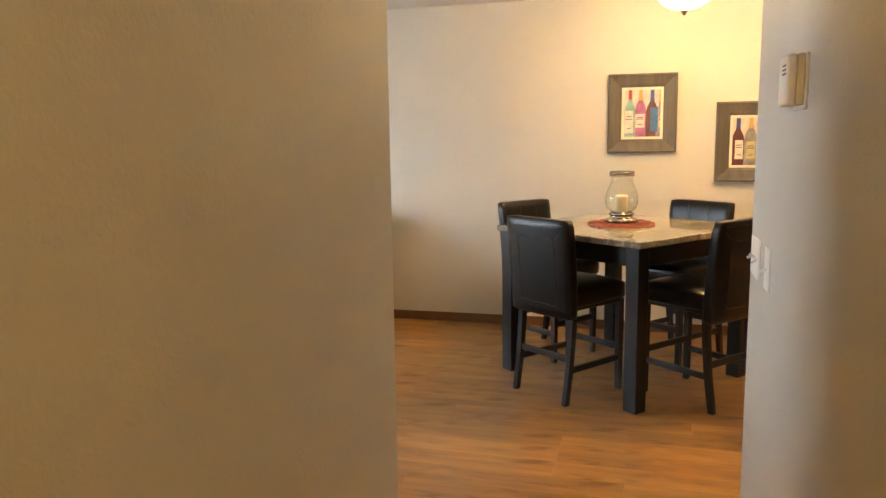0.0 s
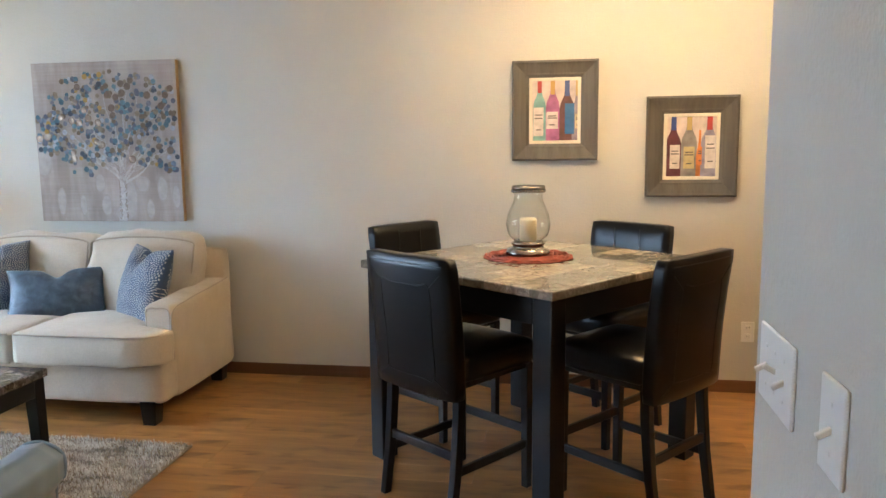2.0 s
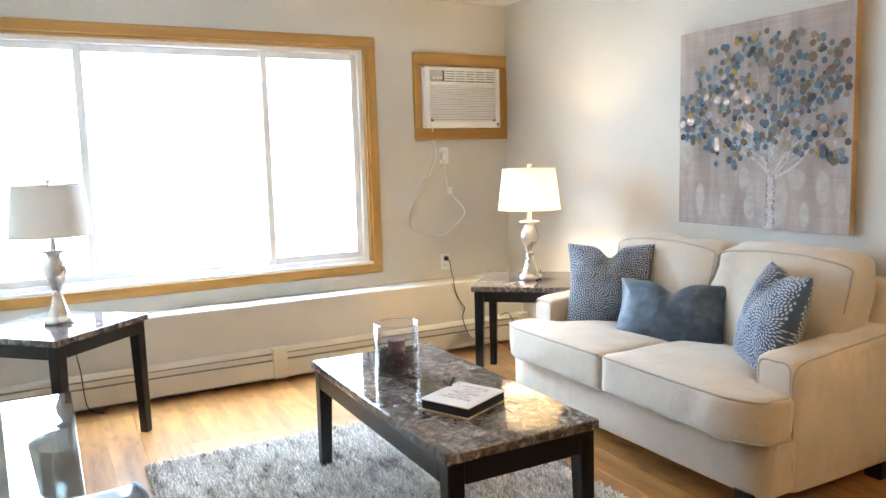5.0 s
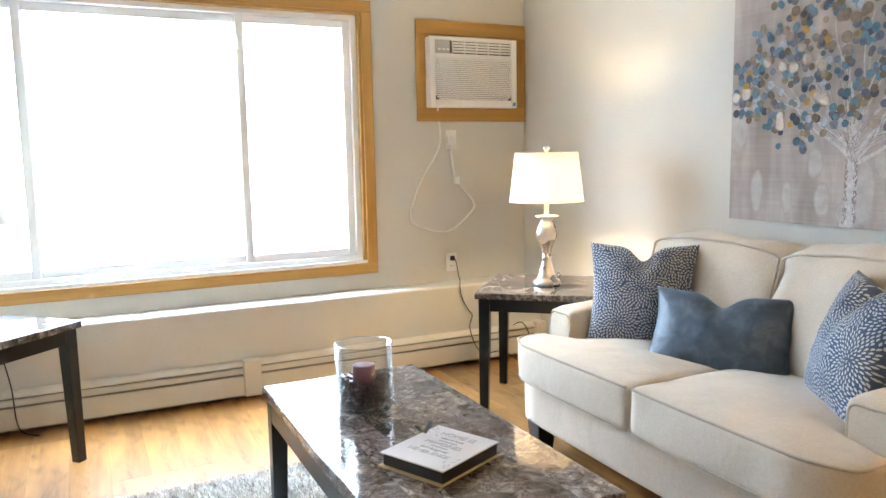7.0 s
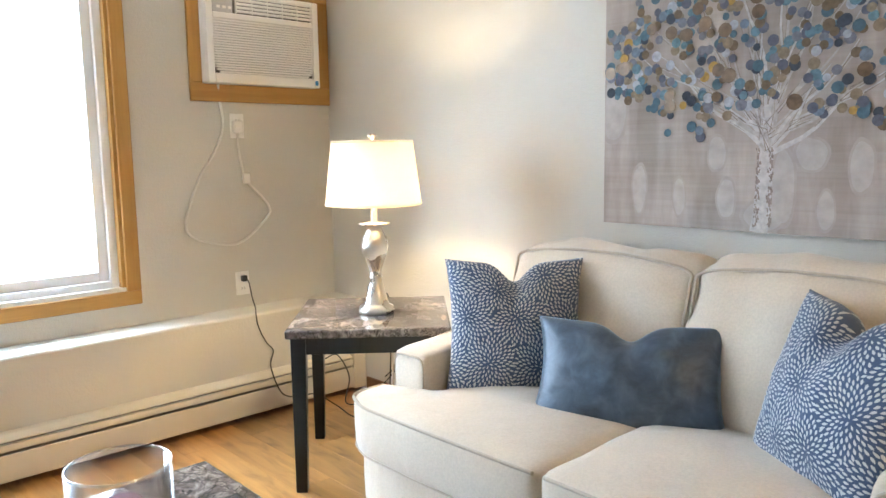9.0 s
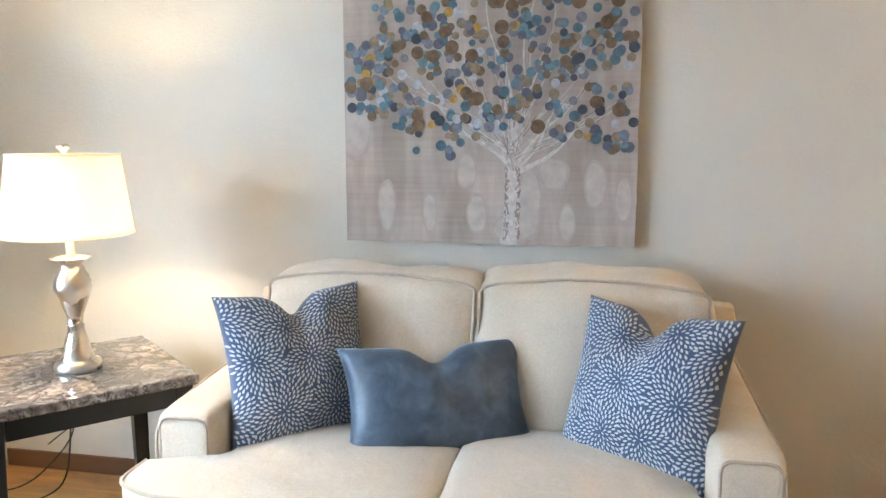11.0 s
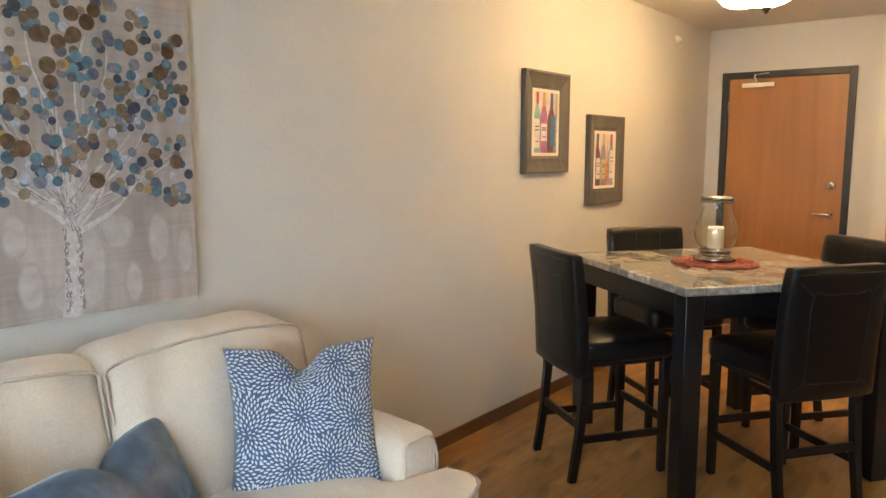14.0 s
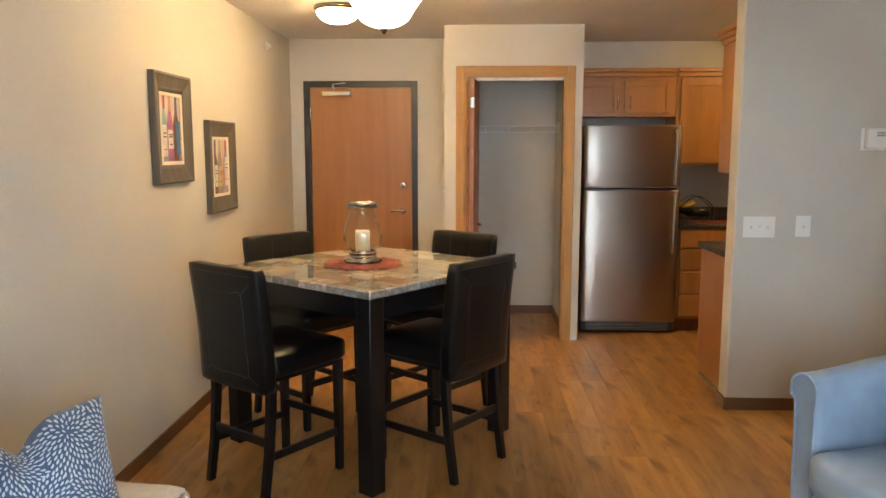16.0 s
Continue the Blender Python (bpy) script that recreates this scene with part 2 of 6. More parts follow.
M_PLANK = wood("vinyl_plank", (0.25, 0.112, 0.030), (0.55, 0.295, 0.092), 0.30, "X", 0.6, 0.16)
M_PLANK.node_tree.nodes["Principled BSDF"].inputs["Specular IOR Level"].default_value = 0.6
_nt = M_PLANK.node_tree
_p = _nt.nodes["Principled BSDF"]
_knot = node(_nt, "ShaderNodeTexNoise", Scale=3.4, Detail=3.0, Roughness=0.6, Distortion=0.8)
link(_nt, coords(_nt, "Object", (0.8, 3.0, 1)), _knot.inputs["Vector"])
_was = _p.inputs["Base Color"].links[0].from_socket
link(_nt, mixed(_nt, 1.0, _was, ramp(_nt, _knot.outputs["Fac"], [(0.30, (0.50, 0.42, 0.36)), (0.42, (0.92, 0.90, 0.88)), (0.60, (1.08, 1.06, 1.02))]), "MULTIPLY"), _p.inputs["Base Color"])
M_SUB = surface("plank_joint", (0.07, 0.035, 0.015), 0.8)
M_BASE = wood("dark_baseboard", (0.10, 0.045, 0.02), (0.17, 0.08, 0.035), 0.42, "X", 0.7)
M_BASE_Y = wood("dark_baseboard_level", (0.10, 0.045, 0.02), (0.17, 0.08, 0.035), 0.42, "Y", 0.7)
M_BLACKWOOD = surface("black_lacquered_wood", (0.005, 0.005, 0.0065), 0.33, grain=260, depth=0.05, vary=0.3, blot=9, spec=0.36)
M_BLACKLEATHER = leather("black_leather", (0.0032, 0.0034, 0.0048), 0.30)
M_BLACKLEATHER.node_tree.nodes["Principled BSDF"].inputs["Specular IOR Level"].default_value = 0.34
M_STITCH = surface("black_stitching", (0.012, 0.012, 0.014), 0.45)
M_BLUELEATHER = leather("pale_blue_leather", (0.26, 0.345, 0.45), 0.36)
M_SOFA = fabric("cream_linen", (0.60, 0.52, 0.41), crumple=0.45)
M_PIPING = fabric("cream_piping", (0.46, 0.395, 0.31))
M_VELVET = fabric("slate_blue_velvet", (0.030, 0.052, 0.082), 1500, 0.8, 0.5, 0.5)
_nt = M_VELVET.node_tree
_p = _nt.nodes["Principled BSDF"]
_p.inputs["Sheen Weight"].default_value, _p.inputs["Sheen Roughness"].default_value = 0.8, 0.3
_p.inputs["Roughness"].default_value, _p.inputs["Specular IOR Level"].default_value = 0.42, 0.5
_p.inputs["Sheen Tint"].default_value = (0.45, 0.62, 0.80, 1)
_crush = node(_nt, "ShaderNodeTexNoise", Scale=15.0, Detail=6.0, Roughness=0.6, Distortion=0.5)
link(_nt, coords(_nt), _crush.inputs["Vector"])
link(_nt, ramp(_nt, _crush.outputs["Fac"], [(0.30, (0.030, 0.047, 0.070)), (0.50, (0.054, 0.082, 0.120)), (0.72, (0.095, 0.138, 0.192))]), _p.inputs["Base Color"])
bump(_nt, _p, _crush.outputs["Fac"], 0.4, 0.009)
M_NAVY = fabric("blue_grey_cotton", (0.068, 0.106, 0.188), 1100, 0.3, 0.3, crumple=0.3)
M_PETAL = surface("ivory_thread", (0.50, 0.52, 0.54), 0.7, grain=500, depth=0.2)
M_STONE_D = stone_patchwork("grey_stone_laminate", ((0.055, 0.045, 0.042), (0.15, 0.13, 0.12), (0.30, 0.27, 0.25)), (0.03, 0.026, 0.025), 0.085)
M_STONE_L = stone_patchwork("taupe_stone_laminate", ((0.21, 0.195, 0.165), (0.32, 0.30, 0.26), (0.44, 0.415, 0.365)), (0.22, 0.20, 0.175), 0.11, 0.05)
M_NICKEL = surface("brushed_nickel", (0.62, 0.58, 0.53), 0.28, 1.0, 400, 0.06, 0.06, 8)
M_DARKNICKEL = surface("antique_pewter", (0.30, 0.275, 0.25), 0.20, 1.0, 200, 0.1, 0.2, 18)
M_STEEL = surface("stainless_steel", (0.38, 0.325, 0.275), 0.30, 1.0, 300, 0.0, 0.02, 1.0, 0.01)
_p = M_STEEL.node_tree.nodes["Principled BSDF"]
_tan = M_STEEL.node_tree.nodes.new("ShaderNodeTangent")
_tan.direction_type, _tan.axis = "RADIAL", "Z"
link(M_STEEL.node_tree, _tan.outputs[0], _p.inputs["Tangent"])
_p.inputs["Anisotropic"].default_value, _p.inputs["Anisotropic Rotation"].default_value = 0.85, 0.25
M_CHROME = surface("satin_chrome", (0.75, 0.74, 0.72), 0.18, 1.0, 300, 0.02, 0.05, 5)
M_BLACKPLASTIC = surface("black_plastic", (0.015, 0.015, 0.016), 0.4)
M_WHITEPLASTIC = surface("white_plastic", (0.80, 0.79, 0.75), 0.32, vary=0.03, depth=0.03)
M_GRILLESHADE = surface("grille_shadow_grey", (0.10, 0.095, 0.085), 0.6)
M_CREAMPLASTIC = surface("cream_plastic", (0.68, 0.60, 0.42), 0.4, vary=0.05, depth=0.03)
M_VINYL = surface("white_vinyl", (0.78, 0.77, 0.75), 0.35, vary=0.04, depth=0.03)
M_HEATER = surface("cream_enamel", (0.60, 0.56, 0.47), 0.4, vary=0.05, depth=0.04, blot=1.5)
M_HEATSLOT = surface("heater_fins", (0.24, 0.23, 0.20), 0.5, 0.3)
M_DARKFRAME = wood("weathered_grey_wood", (0.055, 0.048, 0.04), (0.13, 0.115, 0.095), 0.5, "Z", 1.0)
M_CREAMMAT = surface("cream_liner", (0.72, 0.66, 0.53), 0.6, grain=300)
M_BLACKSTEEL = surface("dark_bronze_steel", (0.035, 0.034, 0.034), 0.38, 0.3, 250, 0.05, 0.15)
M_CANVAS = surface("taupe_canvas", (0.335, 0.285, 0.248), 0.8, spec=0.15, grain=700, depth=0.25, vary=0.14, blot=4)
_nt = M_CANVAS.node_tree
_p = _nt.nodes["Principled BSDF"]
_c = _p.inputs["Base Color"].links[0].from_socket
for _scale, _vec, _stops in ((3.0, (0.6, 1, 26), [(0.35, (0.96, 0.955, 0.95)), (0.62, (1.06, 1.065, 1.07))]), (2.6, (4.5, 1, 0.8), [(0.40, (0.93, 0.93, 0.92)), (0.66, (1.26, 1.28, 1.31))])):
    _n = node(_nt, "ShaderNodeTexNoise", Scale=_scale, Detail=4.0, Roughness=0.6)
    link(_nt, coords(_nt, "Object", _vec), _n.inputs["Vector"])
    _c = mixed(_nt, 1.0, _c, ramp(_nt, _n.outputs["Fac"], _stops), "MULTIPLY")
link(_nt, _c, _p.inputs["Base Color"])
M_FAINTPAINT = surface("faint_wash", (0.375, 0.327, 0.292), 0.8, spec=0.15, grain=90, depth=0.15, vary=0.10, blot=25)
M_FAINTBARK = surface("faint_bark_paint", (0.40, 0.36, 0.33), 0.75, grain=120, depth=0.3, vary=0.2, blot=60)
M_PALEPAINT = surface("pale_wash", (0.42, 0.375, 0.345), 0.8, spec=0.15, grain=90, depth=0.15, vary=0.12, blot=25)
M_BARK = surface("white_bark_paint", (0.47, 0.44, 0.42), 0.65, grain=120, depth=0.3, vary=0.2, blot=60)
M_BARKDARK = surface("grey_bark_paint", (0.23, 0.18, 0.15), 0.7, grain=200, depth=0.3, vary=0.3, blot=60)
M_CANVASEDGE = surface("ochre_canvas_edge", (0.42, 0.27, 0.12), 0.75, grain=300)
M_GLASS = glass("clear_glass", (0.97, 0.98, 0.97))
M_VASE = glass("vase_glass", (0.985, 0.99, 0.99), 1.3)
M_VASERIM = glass("vase_rim_glass", (0.80, 0.84, 0.85), 5.0)
M_PANE = glass("window_pane", (0.96, 0.97, 0.97), 0.7)
M_SMOKE = glass("tinted_glass", (0.42, 0.47, 0.47), 1.6)
M_WAX = surface("ivory_wax", (0.80, 0.70, 0.48), 0.5, grain=60, depth=0.05)
M_PLUM = surface("plum_wax", (0.17, 0.055, 0.08), 0.5, grain=60)
M_TWIG = surface("plum_twigs", (0.062, 0.026, 0.030), 0.7, grain=300, vary=0.4, blot=60)
M_RATTAN = surface("rust_rattan", (0.23, 0.045, 0.025), 0.6, grain=260, depth=0.4, vary=0.35, blot=45)
M_PAPER = surface("white_cover", (0.66, 0.61, 0.585), 0.5, grain=300, depth=0.03, vary=0.04)
M_TEXT = surface("soft_grey_print", (0.40, 0.38, 0.36), 0.7)
M_INK = surface("grey_ink", (0.10, 0.095, 0.09), 0.7)
M_KRAFT = surface("kraft_board", (0.52, 0.38, 0.20), 0.75)
M_RIBBON = surface("black_ribbon", (0.012, 0.012, 0.014), 0.4)
M_SHADE = shade_cloth("ivory_lampshade")
# unlit copy of the same ivory cloth, passing less light so it looks dim
M_SHADEOFF = shade_cloth("unlit_ivory_lampshade", 0.12)
M_CORDW = surface("white_cord", (0.74, 0.72, 0.66), 0.45)
M_CORDB = surface("black_cord", (0.02, 0.018, 0.016), 0.45)
M_BOWL = glowing("frosted_lit_glass", (1.0, 0.68, 0.32), 30.0)
M_BOWLWIDE = glowing("frosted_dome_glass", (1.0, 0.66, 0.29), 40.0)
M_COUNTER = surface("dark_granite_laminate", (0.05, 0.04, 0.035), 0.2, grain=90, depth=0.02, vary=0.5, blot=70)
M_BOTTLE = surface("dark_green_glass", (0.012, 0.016, 0.008), 0.12)
M_YELLOW = surface("banana_skin", (0.65, 0.42, 0.05), 0.5)
M_BLUE = surface("blue_sticker", (0.05, 0.25, 0.55), 0.4)
M_CONCRETE = surface("pale_concrete", (0.55, 0.54, 0.52), 0.85, grain=30, blot=0.6)


# ---- mesh helpers ----
def part(name, bm, material, parent=None, label=""):
    me = bpy.data.meshes.new(name)
    bm.to_mesh(me)
    bm.free()
    me.materials.append(material)
    ob = new(name, me)
    if parent is not None:
        ob.parent = parent
    return tagged(ob, label)


def thing(name, label, category, m=None, group=""):
    ob = new(name)
    ob.empty_display_size = 0.1
    if m is not None:
        ob.matrix_world = m
    return tagged(ob, label, category, group)


def setting(ob, label="", category=""):
    return tagged(ob, label, category, kind="structure")


def box(bm, x0, x1, y0, y1, z0, z1, r=0.0, seg=2):
    made = bmesh.ops.create_cube(bm, size=1.0, matrix=Matrix.Translation(((x0 + x1) / 2, (y0 + y1) / 2, (z0 + z1) / 2)) @ Matrix.Diagonal((x1 - x0, y1 - y0, z1 - z0, 1)))
    vs = made["verts"]
    if r:
        es = list({e for v in vs for e in v.link_edges})
        res = bmesh.ops.bevel(bm, geom=es, offset=r, segments=seg, profile=0.5, affect="EDGES")
        if seg > 1:
            for f in res["faces"]:
                f.smooth = True
        vs = list({v for f in res["faces"] for v in f.verts} | {v for v in vs if v.is_valid})
    return vs


def boxes(*specs):
    bm = bmesh.new()
    for s in specs:
        box(bm, *s)
    return bm


def lathe(rings, seg=40, cap=True):
    """Turned shape: rings of (radius, height)."""
    bm = bmesh.new()
    prev = None
    loops = []
    for r, z in rings:
        loop = [bm.verts.new((r * math.cos(2 * math.pi * i / seg), r * math.sin(2 * math.pi * i / seg), z)) for i in range(seg)]
        if prev:
            for i in range(seg):
                f = bm.faces.new((prev[i], prev[(i + 1) % seg], loop[(i + 1) % seg], loop[i]))
                f.smooth = True
        prev = loop
        loops.append(loop)
    if cap:
        bm.faces.new(list(reversed(loops[0])))
        bm.faces.new(loops[-1])
    bmesh.ops.recalc_face_normals(bm, faces=bm.faces)
    return bm


def tube(points, radius, seg=8):
    """A round cord along points, smoothed by Catmull-Rom."""
    ps = [Vector(p) for p in points]
    dense = []
    for i in range(len(ps) - 1):
        p0, p1, p2, p3 = ps[max(0, i - 1)], ps[i], ps[i + 1], ps[min(len(ps) - 1, i + 2)]
        for k in range(8):
            t = k / 8
            dense.append(0.5 * ((2 * p1) + (p2 - p0) * t + (2 * p0 - 5 * p1 + 4 * p2 - p3) * t * t + (3 * p1 - p0 - 3 * p2 + p3) * t ** 3))
    dense.append(ps[-1])
    bm = bmesh.new()
    prev = None
    side = Vector((0.31, 0.52, 0.79))
    for i, p in enumerate(dense):
        d = (dense[min(i + 1, len(dense) - 1)] - dense[max(i - 1, 0)]).normalized()
        a = d.cross(side).normalized()
        b = d.cross(a)
        loop = [bm.verts.new(p + radius * (math.cos(2 * math.pi * k / seg) * a + math.sin(2 * math.pi * k / seg) * b)) for k in range(seg)]
        if prev:
            for k in range(seg):
                f = bm.faces.new((prev[k], prev[(k + 1) % seg], loop[(k + 1) % seg], loop[k]))
                f.smooth = True
        else:
            bm.faces.new(loop)
        prev = loop
    bm.faces.new(list(reversed(prev)))
    bmesh.ops.recalc_face_normals(bm, faces=bm.faces)
    return bm


def bar(bm, a, b, w, h, r=0.004):
    """A straight square bar from a to b, w wide and h high at right angles to its run."""
    a, b = Vector(a), Vector(b)
    d = b - a
    turn = d.to_track_quat("Y", "Z").to_matrix().to_4x4()
    vs = box(bm, -w / 2, w / 2, -d.length / 2, d.length / 2, -h / 2, h / 2, r)
    bmesh.ops.transform(bm, matrix=Matrix.Translation((a + b) / 2) @ turn, verts=vs)
    return vs


def grid_surface(nu, nv, f, smooth=True, close_u=False):
    bm = bmesh.new()
    vs = [[bm.verts.new(f(i / nu, j / nv)) for j in range(nv + 1)] for i in range(nu + (0 if close_u else 1))]
    n = len(vs)
    for i in range(nu):
        for j in range(nv):
            fc = bm.faces.new((vs[i][j], vs[(i + 1) % n][j], vs[(i + 1) % n][j + 1], vs[i][j + 1]))
            fc.smooth = smooth
    return bm


def soft_box(cx, cy, cz, sx, sy, sz, r, puff=(0, 0, 0), cuts=10, wrinkle=0.0, seed=0.0, warp=None):
    """A stuffed cushion: a rounded box, its faces puffed out and slightly wrinkled."""
    bm = bmesh.new()
    box(bm, -sx / 2, sx / 2, -sy / 2, sy / 2, -sz / 2, sz / 2)
    bmesh.ops.subdivide_edges(bm, edges=bm.edges[:], cuts=cuts, use_grid_fill=True)
    for v in bm.verts:
        p = v.co.copy()
        inner = Vector((max(-sx / 2 + r, min(sx / 2 - r, p.x)), max(-sy / 2 + r, min(sy / 2 - r, p.y)), max(-sz / 2 + r, min(sz / 2 - r, p.z))))
        d = p - inner
        if d.length > 1e-6:
            m = max(abs(d.x), abs(d.y), abs(d.z))
            p = inner + d.normalized() * (r if m > r * 0.999 else d.length)
        u, w, t = 2 * p.x / sx, 2 * p.y / sy, 2 * p.z / sz
        bulge = Vector((puff[0] * (1 - w * w) * (1 - t * t) * u, puff[1] * (1 - u * u) * (1 - t * t) * w, puff[2] * (1 - u * u) * (1 - w * w) * t))
        p += bulge
        if wrinkle:
            p += wrinkle * Vector((noise.noise(p * 7 + Vector((seed, 0, 0))), noise.noise(p * 7 + Vector((0, seed, 5))), noise.noise(p * 7 + Vector((9, 0, seed)))))
        if warp:
            p = warp(p)
        v.co = p + Vector((cx, cy, cz))
    for f in bm.faces:
        f.smooth = True
    return bm


# ---- the shell of the flat ----
TH = 0.12
FAR_E, DOOR_X, CLO_X, KIT_X = 3.44, 3.145, 2.45, 3.38
CLO_S, CLO_N = 3.56, 4.612          # closet front wall, from its kitchen side to its door side
CLO_D0, CLO_D1, CLO_DZ = 3.683, 4.458, 2.06   # closet opening
WIN_Y0, WIN_Y1, WIN_Z0, WIN_Z1 = 2.50, 4.863, 0.642, 2.094
DR_Y0, DR_Y1, DR_Z = 4.897, 5.819, 2.05
BACK_Y = -1.3
CHASE = -4.305

setting(part("wall_north", boxes((WEST - 0.16, FAR_E, NORTH, NORTH + TH, 0, CEIL)), M_WALL), "greige painted wall behind the sofa and dining table", "wall")
setting(part("wall_west", boxes(
    (WEST - 0.16, WEST, SOUTH - TH, WIN_Y0, 0, CEIL), (WEST - 0.16, WEST, WIN_Y1, NORTH, 0, CEIL),
    (WEST - 0.16, WEST, WIN_Y0, WIN_Y1, 0, WIN_Z0), (WEST - 0.16, WEST, WIN_Y0, WIN_Y1, WIN_Z1, CEIL)), M_WALL), "greige painted wall with wide window", "wall")
setting(part("wall_west_chase", boxes((WEST, CHASE, SOUTH, NORTH, 0, 0.487, 0.012)), M_WALL), "low boxed-out ledge below the window", "wall")
setting(part("wall_south", boxes((WEST, HALL_W - TH, SOUTH - TH, SOUTH, 0, CEIL)), M_WALL), "plain greige wall", "wall")
setting(part("wall_hall_west", boxes((HALL_W - TH, HALL_W, BACK_Y, SOUTH, 0, CEIL, 0.012, 3)), M_WALL), "greige hallway wall with rounded corner", "wall")
setting(part("wall_hall_end", boxes((HALL_W - TH, FAR_E, BACK_Y - TH, BACK_Y, 0, CEIL)), M_WALL), "plain hallway end wall", "wall")
P_END = 2.925
setting(part("wall_partition", boxes((HALL_E, HALL_E + 0.13, BACK_Y, P_END, 0, CEIL, 0.010, 3)), M_WALL), "greige partition wall with switches", "wall")
setting(part("wall_kitchen_east", boxes((KIT_X, FAR_E, BACK_Y, CLO_S, 0, CEIL)), M_WALL), "kitchen wall behind the cabinets", "wall")
setting(part("wall_closet_south", boxes((CLO_X + TH, FAR_E, CLO_S, CLO_S + 0.09, 0, CEIL)), M_WALL), "closet side wall", "wall")
setting(part("wall_closet_front", boxes(
    (CLO_X, CLO_X + TH, CLO_S, CLO_D0, 0, CEIL), (CLO_X, CLO_X + TH, CLO_D1, CLO_N, 0, CEIL), (CLO_X, CLO_X + TH, CLO_D0, CLO_D1, CLO_DZ, CEIL)), M_WALL), "greige wall round the closet opening", "wall")
setting(part("wall_closet_back", boxes((FAR_E, FAR_E + TH, CLO_S, CLO_N, 0, CEIL)), M_WALL), "closet back wall", "wall")
setting(part("wall_closet_north", boxes((CLO_X + TH, FAR_E, CLO_N - 0.09, CLO_N, 0, CEIL)), M_WALL), "closet side wall beside the entry door", "wall")
setting(part("wall_east", boxes((DOOR_X, FAR_E, CLO_N, DR_Y0, 0, CEIL), (DOOR_X, FAR_E, DR_Y1, NORTH, 0, CEIL), (DOOR_X, FAR_E, DR_Y0, DR_Y1, DR_Z, CEIL)), M_WALL), "greige wall round the entry door", "wall")
setting(part("ceiling", boxes((WEST - 0.16, FAR_E + TH, BACK_Y - TH, NORTH + TH, CEIL, CEIL + 0.1)), M_CEIL), "white textured ceiling", "ceiling")
floor = setting(part("floor", boxes((WEST, FAR_E + TH, BACK_Y, NORTH, -0.12, -0.004)), M_SUB), "warm brown wood-look plank floor", "floor")

# baseboards
for name, spec, mat in (
        ("baseboard", (CHASE + 0.08, DOOR_X, NORTH - 0.012, NORTH, 0.0, 0.072, 0.003), M_BASE),
        ("baseboard", (HALL_E - 0.012, HALL_E, BACK_Y, P_END, 0.0, 0.072, 0.003), M_BASE_Y),
        ("baseboard", (HALL_E - 0.012, HALL_E + 0.13, P_END, P_END + 0.012, 0.0, 0.072, 0.003), M_BASE),
        ("baseboard", (HALL_W, HALL_W + 0.012, BACK_Y, SOUTH, 0.0, 0.072, 0.003), M_BASE_Y),
        ("baseboard", (FAR_E - 0.012, FAR_E, CLO_S + 0.09, CLO_N - 0.09, 0.0, 0.072, 0.003), M_BASE_Y),
        ("baseboard", (CLO_X + TH, FAR_E - 0.013, CLO_S + 0.09, CLO_S + 0.102, 0.0, 0.072, 0.003), M_BASE),
        ("baseboard", (CHASE + 0.08, HALL_W - TH, SOUTH, SOUTH + 0.012, 0.0, 0.072, 0.003), M_BASE)):
    setting(part(name, boxes(spec), mat), "dark brown baseboard", "baseboard")


